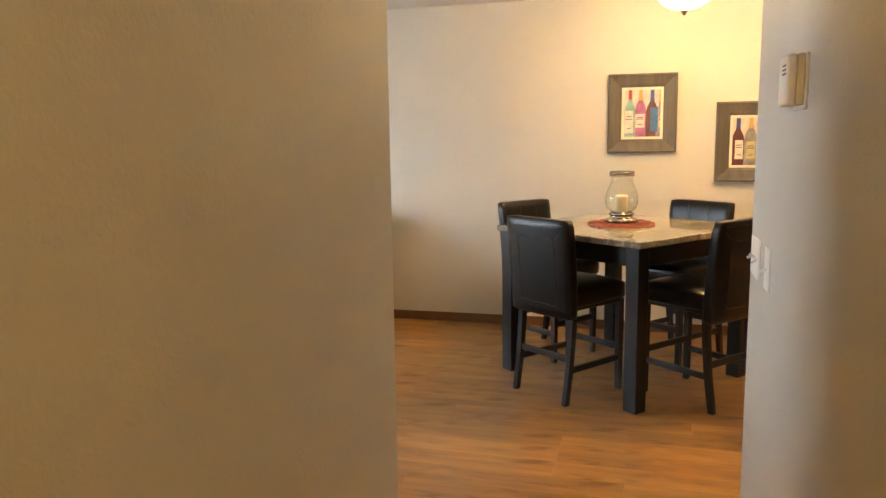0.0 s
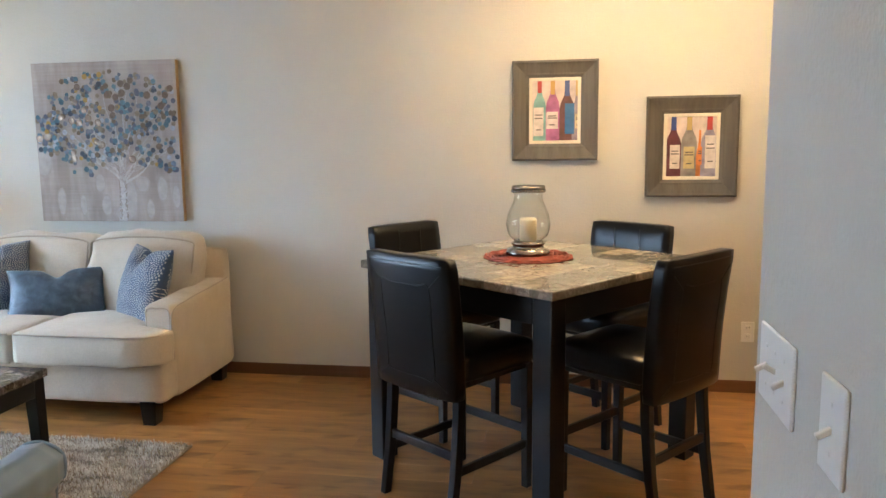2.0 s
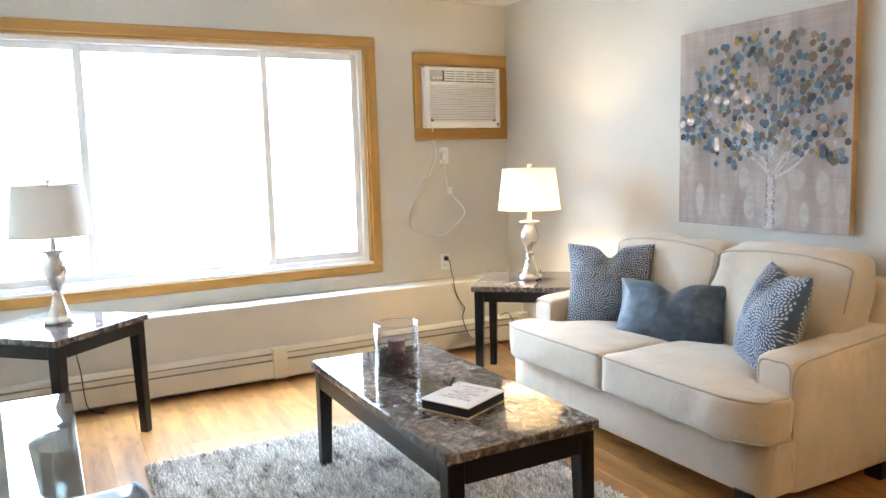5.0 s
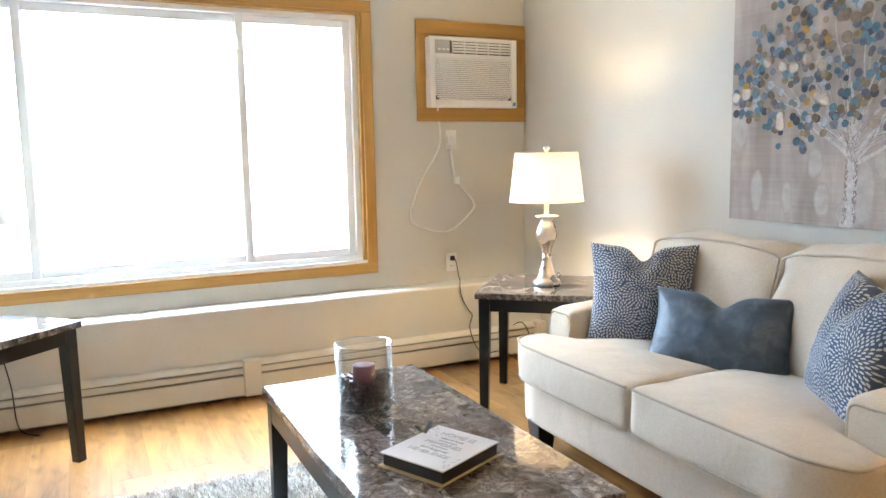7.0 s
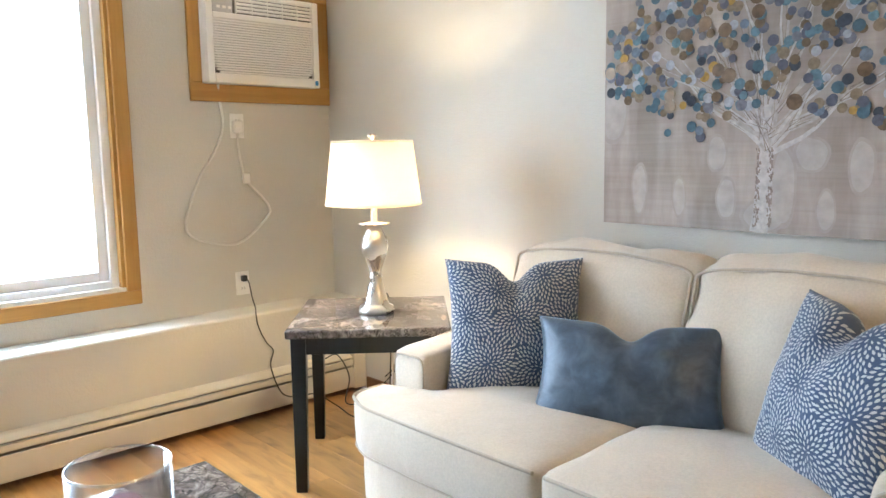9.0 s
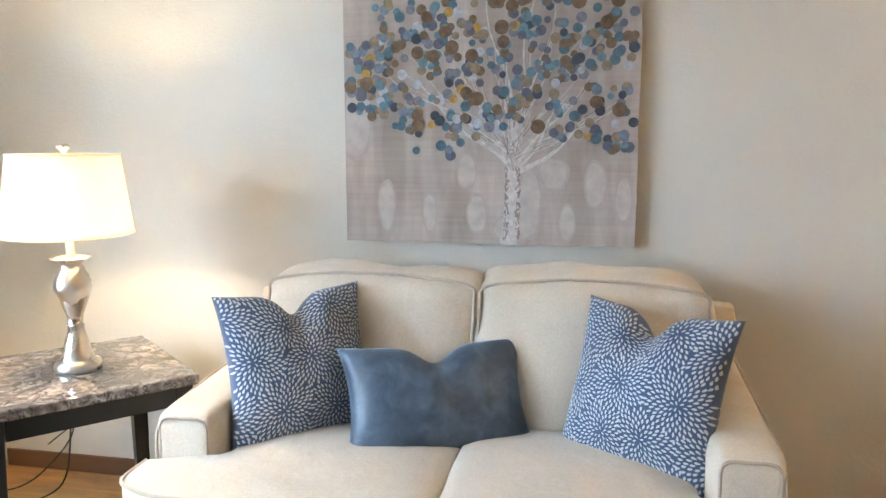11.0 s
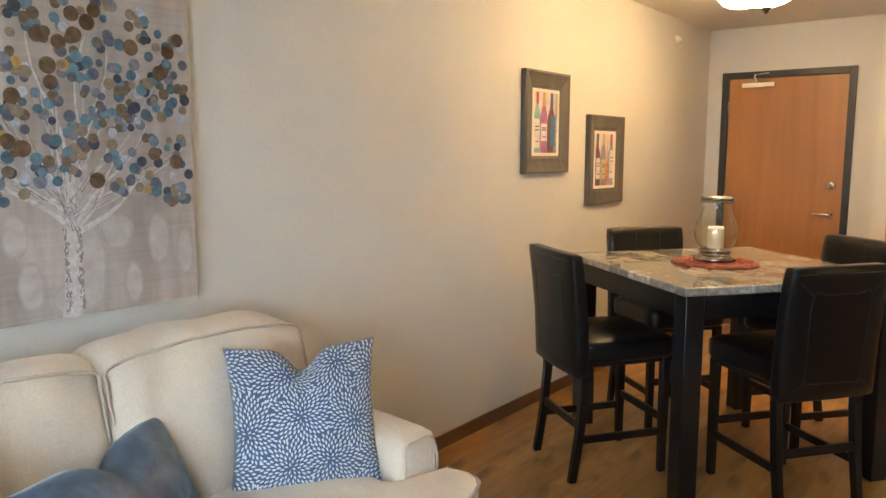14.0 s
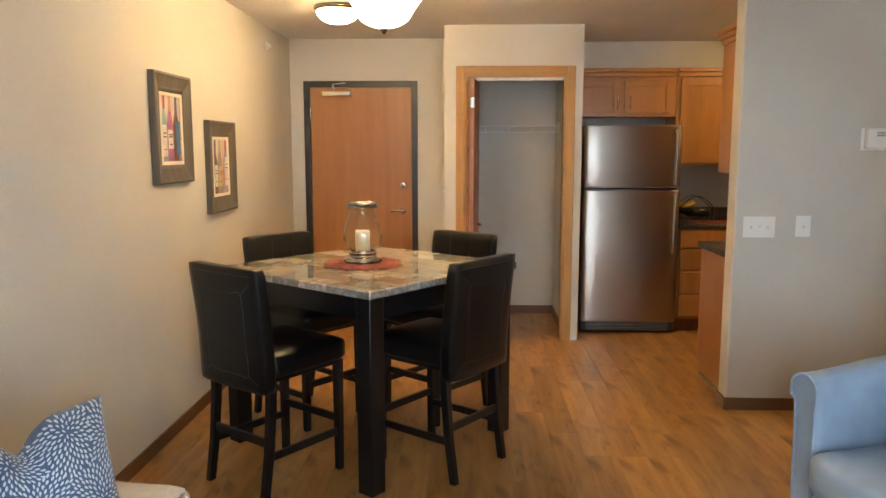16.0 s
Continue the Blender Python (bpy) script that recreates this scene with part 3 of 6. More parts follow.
# ---- window ----
def window():
    w = setting(thing("window_1", "wide three-light window with oak casing", "window"))
    c = 0.062
    for a in ((WIN_Y0 - c, WIN_Y1 + c, WIN_Z1, WIN_Z1 + c), (WIN_Y0 - c, WIN_Y1 + c, WIN_Z0 - c, WIN_Z0)):
        part("window_casing", boxes((WEST, WEST + 0.018, a[0], a[1], a[2], a[3], 0.004)), M_OAK_Y, w, "golden oak casing")
    for y in (WIN_Y0 - c, WIN_Y1):
        part("window_casing", boxes((WEST, WEST + 0.017, y, y + c, WIN_Z0, WIN_Z1, 0.004)), M_OAK, w, "golden oak casing")
    x0, x1 = WEST - 0.085, WEST
    part("window_sill", boxes((x0, x1 + 0.004, WIN_Y0, WIN_Y1, WIN_Z0, WIN_Z0 + 0.018)), M_VINYL, w, "white sill")
    part("jamb", boxes((x0, x1 + 0.004, WIN_Y0, WIN_Y0 + 0.016, WIN_Z0 + 0.018, WIN_Z1)), M_OAK, w, "golden oak jamb")
    part("jamb", boxes((x0, x1 + 0.004, WIN_Y1 - 0.016, WIN_Y1, WIN_Z0 + 0.018, WIN_Z1)), M_OAK, w, "golden oak jamb")
    part("jamb", boxes((x0, x1 + 0.004, WIN_Y0 + 0.016, WIN_Y1 - 0.016, WIN_Z1 - 0.016, WIN_Z1)), M_OAK_Y, w, "golden oak jamb")
    fy0, fy1, fz0, fz1 = WIN_Y0 + 0.016, WIN_Y1 - 0.016, WIN_Z0 + 0.018, WIN_Z1 - 0.016
    f0, f1 = x0 - 0.02, x0 + 0.055
    bm = boxes((f0, f1, fy0, fy0 + 0.035, fz0, fz1, 0.003), (f0, f1, fy1 - 0.035, fy1, fz0, fz1, 0.003),
               (f0, f1, fy0 + 0.035, fy1 - 0.035, fz0, fz0 + 0.03, 0.003), (f0, f1, fy0 + 0.035, fy1 - 0.035, fz1 - 0.03, fz1, 0.003))
    part("window_frame", bm, M_VINYL, w, "white vinyl frame")
    m1, m2 = 3.13, 4.185
    sash = ((fy0 + 0.035, m1 + 0.018, x0 + 0.012), (m1 - 0.018, m2 + 0.018, x0 - 0.012), (m2 - 0.018, fy1 - 0.035, x0 + 0.012))
    for a, b, x in sash:
        z0, z1, s = fz0 + 0.03, fz1 - 0.03, 0.042
        bm = boxes((x, x + 0.02, a, a + s, z0, z1, 0.003), (x, x + 0.02, b - s, b, z0, z1, 0.003), (x, x + 0.02, a + s, b - s, z0, z0 + s, 0.003), (x, x + 0.02, a + s, b - s, z1 - s, z1, 0.003))
        fr = part("sash", bm, M_VINYL, w, "white vinyl sash")
        pane = part("pane", boxes((x + 0.008, x + 0.012, a + s, b - s, z0 + s, z1 - s)), M_PANE, fr, "clear glass pane")
        pane.visible_shadow = False
    part("latch", boxes((x0 + 0.032, x0 + 0.045, m2 - 0.012, m2 + 0.006, 1.86, 1.93, 0.003)), M_VINYL, w)


window()

# outside: pale overcast yard seen through the panes
setting(part("ground", boxes((-60, WEST - 0.2, -50, 60, -3.4, -3.2)), M_CONCRETE), "pale snowy ground outside", "ground")
m, nt, p = tree("white_overcast_distance")
n = node(nt, "ShaderNodeTexNoise", Scale=0.18, Detail=5.0, Roughness=0.6)
link(nt, coords(nt, "Object", (1, 1, 2.2)), n.inputs["Vector"])
link(nt, ramp(nt, n.outputs["Fac"], [(0.35, (0.64, 0.80, 0.98)), (0.6, (0.78, 0.90, 1))]), p.inputs["Emission Color"])
p.inputs["Base Color"].default_value = (0.8, 0.8, 0.8, 1)
sepz = nt.nodes.new("ShaderNodeSeparateXYZ")
link(nt, coords(nt), sepz.inputs[0])
rise = node(nt, "ShaderNodeMapRange")
rise.inputs[1].default_value, rise.inputs[2].default_value = -3.0, 38.0
rise.inputs[3].default_value, rise.inputs[4].default_value = 5.9, 18.0
link(nt, sepz.outputs["Z"], rise.inputs[0])
link(nt, rise.outputs[0], p.inputs["Emission Strength"])
M_SKYWALL = m
setting(part("backdrop", boxes((-30.2, -30, -45, 55, -3.2, 40), (-30, -4.9, -45, 55, 39.8, 40)), M_SKYWALL), "bright overcast sky", "sky")


# ---- heating and services on the west wall ----
def heater():
    h = thing("baseboard_heater", "cream enamelled baseboard heater along the wall", "heater")
    x0 = CHASE
    prof = [(0.0, 0.205), (0.012, 0.21), (0.035, 0.205), (0.062, 0.188), (0.062, 0.182)]
    for a, b in ((SOUTH + 0.03, 4.06), (4.15, 5.88)):
        bm = bmesh.new()
        box(bm, x0 + 0.002, x0 + 0.012, a, b, 0.025, 0.205)
        vs = [[bm.verts.new((x0 + px, y, pz)) for px, pz in prof] for y in (a, b)]
        for i in range(len(prof) - 1):
            bm.faces.new((vs[0][i], vs[0][i + 1], vs[1][i + 1], vs[1][i]))
        part("back_plate", bm, M_HEATER, h)
        part("front_panel", boxes((x0 + 0.064, x0 + 0.072, a, b, 0.032, 0.136, 0.003)), M_HEATER, h)
        part("damper", boxes((x0 + 0.050, x0 + 0.066, a, b, 0.146, 0.174, 0.002)), M_HEATER, h)
        part("heating_core", boxes((x0 + 0.014, x0 + 0.045, a, b, 0.05, 0.185)), M_HEATSLOT, h, "dark heating fins")
    for y0, y1 in ((4.06, 4.15), (5.88, 5.955)):
        part("joint_cover", boxes((x0 + 0.002, x0 + 0.078, y0, y1, 0.022, 0.213, 0.005)), M_HEATER, h)


heater()


def air_conditioner():
    y0, y1, z0, z1 = 5.205, 5.962, 1.476, 2.074
    t = thing("air_conditioner", "white through-wall air conditioner in oak surround", "air conditioner")
    w = 0.085
    for a, b, c, d, m in ((y0, y1, z1 - w, z1, M_OAK_Y), (y0, y1, z0, z0 + w, M_OAK_Y), (y0, y0 + w, z0 + w, z1 - w, M_OAK), (y1 - w, y1, z0 + w, z1 - w, M_OAK)):
        part("surround", boxes((WEST, WEST + 0.02, a, b, c, d, 0.003)), m, t, "golden oak surround")
    by0, by1, bz0, bz1 = 5.262, 5.86, 1.556, 1.97
    bx0, bx1 = WEST + 0.001, WEST + 0.085
    part("body", boxes((bx0, bx1 - 0.02, by0, by1, bz0, bz1, 0.008)), M_WHITEPLASTIC, t, "off-white plastic case")
    bm = bmesh.new()
    rim = 0.035
    gz0, gz1 = bz0 + 0.045, bz1 - 0.125
    box(bm, bx1 - 0.02, bx1, by0, by0 + rim, bz0, bz1, 0.004)
    box(bm, bx1 - 0.02, bx1, by1 - rim, by1, bz0, bz1, 0.004)
    box(bm, bx1 - 0.02, bx1, by0 + rim, by1 - rim, bz0, gz0, 0.004)
    box(bm, bx1 - 0.02, bx1, by0 + rim, by1 - rim, gz1, gz1 + 0.028, 0.004)
    box(bm, bx1 - 0.02, bx1, by0 + rim, by1 - rim, bz1 - 0.02, bz1, 0.004)
    part("front_bezel", bm, M_WHITEPLASTIC, t, "off-white front bezel")
    # flat grey sheet whose colour stands for the shade between the slats
    part("recess_shade", boxes((bx1 - 0.021, bx1 - 0.016, by0 + rim, by1 - rim, gz0, bz1 - 0.02)), M_GRILLESHADE, t, "grey sheet painted as shade behind the grille")
    n = 21
    for i in range(n):
        z = gz0 + (i + 0.5) * (gz1 - gz0) / n
        inset = 0.0 if i > 3 else (0.028, 0.013, 0.006, 0.002)[i]
        part("grille_slat", boxes((bx1 - 0.015, bx1 - 0.001, by0 + rim + inset, by1 - rim - inset, z - 0.0042, z + 0.0042)), M_WHITEPLASTIC, t)
    vy0 = by0 + rim + 0.12
    part("control_panel", boxes((bx1 - 0.015, bx1 - 0.002, by0 + rim, vy0 - 0.02, gz1 + 0.028, bz1 - 0.02, 0.003)), surface("grey_panel", (0.45, 0.46, 0.46), 0.4), t, "grey control panel")
    for k in range(3):
        part("button", boxes((bx1 - 0.003, bx1 + 0.001, by0 + rim + 0.02 + 0.028 * k, by0 + rim + 0.038 + 0.028 * k, gz1 + 0.045, gz1 + 0.057, 0.001)), M_WHITEPLASTIC, t)
    for i in range(5):
        z = gz1 + 0.036 + i * 0.0165
        part("outlet_louver", boxes((bx1 - 0.015, bx1 - 0.002, vy0, by1 - rim, z, z + 0.0105)), M_WHITEPLASTIC, t)
    for k in range(6):
        y = vy0 + k * (by1 - rim - vy0) / 5
        part("vane", boxes((bx1 - 0.014, bx1 - 0.004, y - 0.003, y + 0.003, gz1 + 0.03, bz1 - 0.02)), M_WHITEPLASTIC, t)
    part("energy_sticker", boxes((bx1, bx1 + 0.001, by1 - 0.028, by1 - 0.010, bz0 + 0.012, bz0 + 0.034)), M_BLUE, t, "small blue sticker")
    x = WEST + 0.012
    cord = [(WEST + 0.03, 5.335, 1.565), (x, 5.341, 1.52), (x, 5.356, 1.365), (x, 5.31, 1.25), (x, 5.224, 1.122), (x, 5.16, 0.97), (x, 5.148, 0.915), (x, 5.164, 0.863), (x, 5.26, 0.82), (x, 5.382, 0.801), (x, 5.47, 0.835), (x, 5.574, 0.927), (x, 5.582, 0.965), (x, 5.555, 1.01), (x, 5.462, 1.11), (x, 5.44, 1.19), (x, 5.428, 1.276), (WEST + 0.03, 5.422, 1.349)]
    part("power_cord", tube(cord, 0.0065), M_CORDW, t, "white power cord hanging in a loop")
    part("cord_tag", boxes((WEST + 0.004, WEST + 0.024, 5.445, 5.48, 1.09, 1.14, 0.004)), M_WHITEPLASTIC, t, "white cord breaker box")
    part("plug", boxes((WEST + 0.01, WEST + 0.045, 5.40, 5.445, 1.33, 1.39, 0.008)), M_WHITEPLASTIC, t, "white plug")


air_conditioner()


def outlet(name, m, label):
    """Cover plate with two sockets, in the plane y-z of m, facing its +x."""
    t = thing(name, label, "outlet", m)
    part("cover_plate", boxes((0, 0.006, -0.036, 0.036, -0.058, 0.058, 0.003)), M_WHITEPLASTIC, t)
    for z in (-0.025, 0.025):
        s = part("socket", boxes((0.005, 0.0085, -0.017, 0.017, z - 0.015, z + 0.015, 0.003)), M_WHITEPLASTIC, t)
        part("slots", boxes((0.008, 0.009, -0.008, -0.006, z - 0.005, z + 0.006), (0.008, 0.009, 0.006, 0.008, z - 0.005, z + 0.006)), M_BLACKPLASTIC, s, "dark slots")
    return t


outlet("wall_outlet", pose(WEST, 5.432, 1.366), "white wall outlet below the air conditioner")
outlet("wall_outlet", pose(WEST, 5.42, 0.605), "white wall outlet with a black plug")
outlet("wall_outlet", pose(1.58, NORTH, 0.355, 0, 0, -90), "white wall outlet near the dining table")


# ---- switches and thermostat on the partition ----
def switch_plate(y, z, width, toggles):
    t = thing("light_switch", f"white light switch plate with {toggles} toggle{'s' if toggles > 1 else ''}", "light switch", pose(HALL_E, y, z, 0, 0, 180))
    part("cover_plate", boxes((0, 0.006, -width / 2, width / 2, -0.06, 0.06, 0.003)), M_WHITEPLASTIC, t)
    for k in range(toggles):
        yy = (k - (toggles - 1) / 2) * 0.046
        bm = bmesh.new()
        bar(bm, (0.004, yy, 0.0), (0.022, yy, 0.010 if k % 2 else -0.010), 0.009, 0.008, 0.002)
        part("toggle", bm, M_WHITEPLASTIC, t)
        for dz in (-0.03, 0.03):
            part("screw", boxes((0.005, 0.007, yy - 0.003, yy + 0.003, dz - 0.003, dz + 0.003, 0.001)), M_WHITEPLASTIC, t)


switch_plate(2.787, 1.067, 0.178, 3)
switch_plate(2.544, 1.072, 0.083, 1)


def thermostat():
    t = thing("thermostat", "white thermostat with cream side on the wall", "thermostat", pose(HALL_E, 2.195, 1.553, 0, 0, 180))
    part("back_plate", boxes((0, 0.006, -0.066, 0.066, -0.06, 0.062, 0.002)), M_WHITEPLASTIC, t, "white mounting plate")
    part("body", boxes((0.006, 0.022, -0.052, 0.058, -0.05, 0.06, 0.003)), M_CREAMPLASTIC, t, "cream base")
    part("cover", boxes((0.022, 0.042, -0.052, 0.058, -0.05, 0.06, 0.006)), M_WHITEPLASTIC, t, "white cover")
    for k in range(3):
        part("vent_slot", boxes((0.0425, 0.0432, 0.0, 0.045, 0.035 - 0.009 * k, 0.039 - 0.009 * k)), M_INK, t, "dark vent slot")


thermostat()


# ---- entry door and closet ----
def entry_door():
    d = setting(thing("door_1", "closed cherry veneer entry door in dark steel frame", "door"))
    x = DOOR_X
    f = 0.052
    part("door_frame", boxes((x - 0.014, x + 0.06, DR_Y0 - 0.03, DR_Y0 + f - 0.03, 0, DR_Z + 0.03, 0.003)), M_BLACKSTEEL, d, "dark steel frame")
    part("door_frame", boxes((x - 0.014, x + 0.06, DR_Y1 + 0.03 - f, DR_Y1 + 0.03, 0, DR_Z + 0.03, 0.003)), M_BLACKSTEEL, d, "dark steel frame")
    part("door_frame", boxes((x - 0.013, x + 0.06, DR_Y0 + f - 0.03, DR_Y1 + 0.03 - f, DR_Z + 0.03 - f, DR_Z + 0.03, 0.003)), M_BLACKSTEEL, d, "dark steel frame")
    y0, y1, z1 = DR_Y0 + f - 0.027, DR_Y1 + 0.027 - f, DR_Z - 0.024
    leaf = part("door_leaf", boxes((x + 0.008, x + 0.052, y0, y1, 0.008, z1, 0.002)), M_DOOR, d, "cherry veneer door leaf")
    lv = part("lever_handle", boxes((x - 0.055, x - 0.035, y0 + 0.06, y0 + 0.19, 0.955, 0.978, 0.008)), M_CHROME, leaf, "chrome lever handle")
    lat = lathe([(0.028, 0), (0.028, 0.008), (0.012, 0.014), (0.011, 0.06)], 24)
    bmesh.ops.transform(lat, matrix=Matrix.Translation((x + 0.008, y0 + 0.075, 0.966)) @ Matrix.Rotation(radians(-90), 4, "Y"), verts=lat.verts)
    part("rose", lat, M_CHROME, leaf, "chrome rose")
    lat = lathe([(0.034, 0), (0.034, 0.012), (0.026, 0.022), (0.012, 0.024)], 24)
    bmesh.ops.transform(lat, matrix=Matrix.Translation((x + 0.008, y0 + 0.075, 1.19)) @ Matrix.Rotation(radians(-90), 4, "Y"), verts=lat.verts)
    part("deadbolt", lat, M_CHROME, leaf, "chrome deadbolt")
    part("door_closer", boxes((x - 0.045, x + 0.008, y1 - 0.36, y1 - 0.11, z1 - 0.075, z1 - 0.035, 0.006)), M_CHROME, leaf, "silver door closer body")
    bm = bmesh.new()
    bar(bm, (x - 0.03, y1 - 0.22, z1 - 0.03), (x - 0.03, y1 - 0.20, z1 + 0.02), 0.018, 0.018)
    bar(bm, (x - 0.03, y1 - 0.20, z1 + 0.025), (x - 0.06, y1 - 0.32, z1 + 0.028), 0.02, 0.01)
    bar(bm, (x - 0.06, y1 - 0.32, z1 + 0.032), (x - 0.015, y1 - 0.24, z1 + 0.034), 0.02, 0.01)
    part("closer_arm", bm, M_CHROME, leaf, "steel closer arm")
    for z in (0.25, 1.05, 1.80):
        part("hinge", boxes((x - 0.004, x + 0.009, y1 - 0.004, y1 + 0.014, z - 0.055, z + 0.055, 0.002)), M_CHROME, leaf, "steel hinge")


entry_door()


def closet():
    d = setting(thing("door_2", "open folding oak closet door with oak casing", "door"))
    x, c = CLO_X, 0.065
    part("casing", boxes((x - 0.018, x, CLO_D0 - c, CLO_D0, 0, CLO_DZ + c, 0.004)), M_OAK, d, "golden oak casing")
    part("casing", boxes((x - 0.018, x, CLO_D1, CLO_D1 + c, 0, CLO_DZ + c, 0.004)), M_OAK, d, "golden oak casing")
    part("casing", boxes((x - 0.018, x, CLO_D0, CLO_D1, CLO_DZ, CLO_DZ + c, 0.004)), M_OAK_Y, d, "golden oak casing")
    part("jamb", boxes((x - 0.004, x + TH + 0.004, CLO_D0, CLO_D0 + 0.016, 0, CLO_DZ)), M_OAK, d, "golden oak jamb")
    part("jamb", boxes((x - 0.004, x + TH + 0.004, CLO_D1 - 0.016, CLO_D1, 0, CLO_DZ)), M_OAK, d, "golden oak jamb")
    part("jamb", boxes((x - 0.004, x + TH + 0.004, CLO_D0 + 0.016, CLO_D1 - 0.016, CLO_DZ - 0.016, CLO_DZ)), M_OAK_Y, d, "golden oak jamb")
    part("track", boxes((x + 0.03, x + 0.06, CLO_D0 + 0.016, CLO_D1 - 0.016, CLO_DZ - 0.04, CLO_DZ - 0.016, 0.002)), M_WHITEPLASTIC, d, "white sliding track")
    for k, (dy, a) in enumerate(((0.02, 5), (0.062, -6))):
        bm = boxes((-0.19, 0.19, -0.016, 0.016, 0.02, CLO_DZ - 0.045, 0.003), (-0.12, 0.12, -0.019, 0.019, 0.2, 0.9, 0.006), (-0.12, 0.12, -0.019, 0.019, 1.0, CLO_DZ - 0.2, 0.006))
        bmesh.ops.transform(bm, matrix=pose(x - 0.03, CLO_D1 - 0.018 - dy, 0, 0, 0, a), verts=bm.verts)
        panel = part("folding_panel", bm, M_SHADED_OAK, d, "folded oak door panel")
        if k:
            kn = lathe([(0.008, 0), (0.007, 0.015), (0.015, 0.022), (0.012, 0.032)], 20)
            bmesh.ops.transform(kn, matrix=Matrix.Translation((x - 0.10, CLO_D1 - 0.10, 0.93)) @ Matrix.Rotation(radians(90), 4, "X"), verts=kn.verts)
            part("knob", kn, M_CHROME, panel, "small metal knob")
    part("hinge", boxes((x - 0.226, x - 0.219, CLO_D1 - 0.075, CLO_D1 - 0.045, 1.80, 1.88, 0.002)), M_DARKNICKEL, d, "small hinge")
    s = thing("closet_shelf", "white wire closet shelf on brackets", "shelf")
    z = 1.70
    for k in range(5):
        bm = bmesh.new()
        bar(bm, (FAR_E - 0.32 + 0.075 * k, CLO_S + 0.095, z), (FAR_E - 0.32 + 0.075 * k, CLO_N - 0.095, z), 0.006, 0.006, 0.001)
        part("wire", bm, M_WHITEPLASTIC, s)
    bm = bmesh.new()
    bar(bm, (FAR_E - 0.325, CLO_S + 0.095, z - 0.055), (FAR_E - 0.325, CLO_N - 0.095, z - 0.055), 0.01, 0.01, 0.002)
    part("hanging_rail", bm, M_WHITEPLASTIC, s)
    for k in range(36):
        y = CLO_S + 0.11 + k * (CLO_N - CLO_S - 0.22) / 35
        part("cross_wire", boxes((FAR_E - 0.325, FAR_E - 0.003, y - 0.0015, y + 0.0015, z + 0.003, z + 0.006)), M_WHITEPLASTIC, s)
    for k in range(5):
        y = CLO_S + 0.13 + k * (CLO_N - CLO_S - 0.26) / 4
        part("drop_wire", boxes((FAR_E - 0.327, FAR_E - 0.323, y - 0.002, y + 0.002, z - 0.055, z)), M_WHITEPLASTIC, s)
    part("end_bracket", boxes((FAR_E - 0.34, FAR_E - 0.26, CLO_S + 0.091, CLO_S + 0.11, z - 0.07, z + 0.03, 0.004)), M_WHITEPLASTIC, s)


closet()


def wall_button():
    t = thing("door_chime", "small white round wall fitting", "wall fitting", pose(2.40, NORTH, 2.275, 90, 0, 0))
    part("base", lathe([(0.03, 0), (0.03, 0.01), (0.018, 0.02), (0.012, 0.04)], 24), M_WHITEPLASTIC, t)


wall_button()
t = thing("light_switch", "white light switch at the closet corner", "light switch", pose(CLO_X + 0.2, CLO_N, 1.16, 0, 0, 90))
part("cover_plate", boxes((0, 0.006, -0.035, 0.035, -0.058, 0.058, 0.003)), M_WHITEPLASTIC, t)
part("toggle", boxes((0.006, 0.018, -0.005, 0.005, -0.004, 0.012, 0.002)), M_WHITEPLASTIC, t)


# ---- kitchen seen past the partition ----
def shaker_door(bm_parent, x, y0, y1, z0, z1, handle=None):
    r = 0.055
    st = part("cabinet_door", boxes((x - 0.02, x, y0, y0 + r, z0, z1, 0.003), (x - 0.02, x, y1 - r, y1, z0, z1, 0.003), (x - 0.02, x, y0 + r, y1 - r, z0, z0 + r, 0.003), (x - 0.02, x, y0 + r, y1 - r, z1 - r, z1, 0.003),
                                    (x - 0.010, x, y0 + r, y1 - r, z0 + r, z1 - r)), M_CAB, bm_parent)
    if handle:
        y, za, zb = handle
        bm = bmesh.new()
        bar(bm, (x - 0.045, y, za), (x - 0.045, y, zb), 0.012, 0.012, 0.003)
        bar(bm, (x - 0.045, y, za + 0.012), (x - 0.018, y, za + 0.012), 0.008, 0.008, 0.002)
        bar(bm, (x - 0.045, y, zb - 0.012), (x - 0.018, y, zb - 0.012), 0.008, 0.008, 0.002)
        part("handle", bm, M_CHROME, st, "silver bar handle")


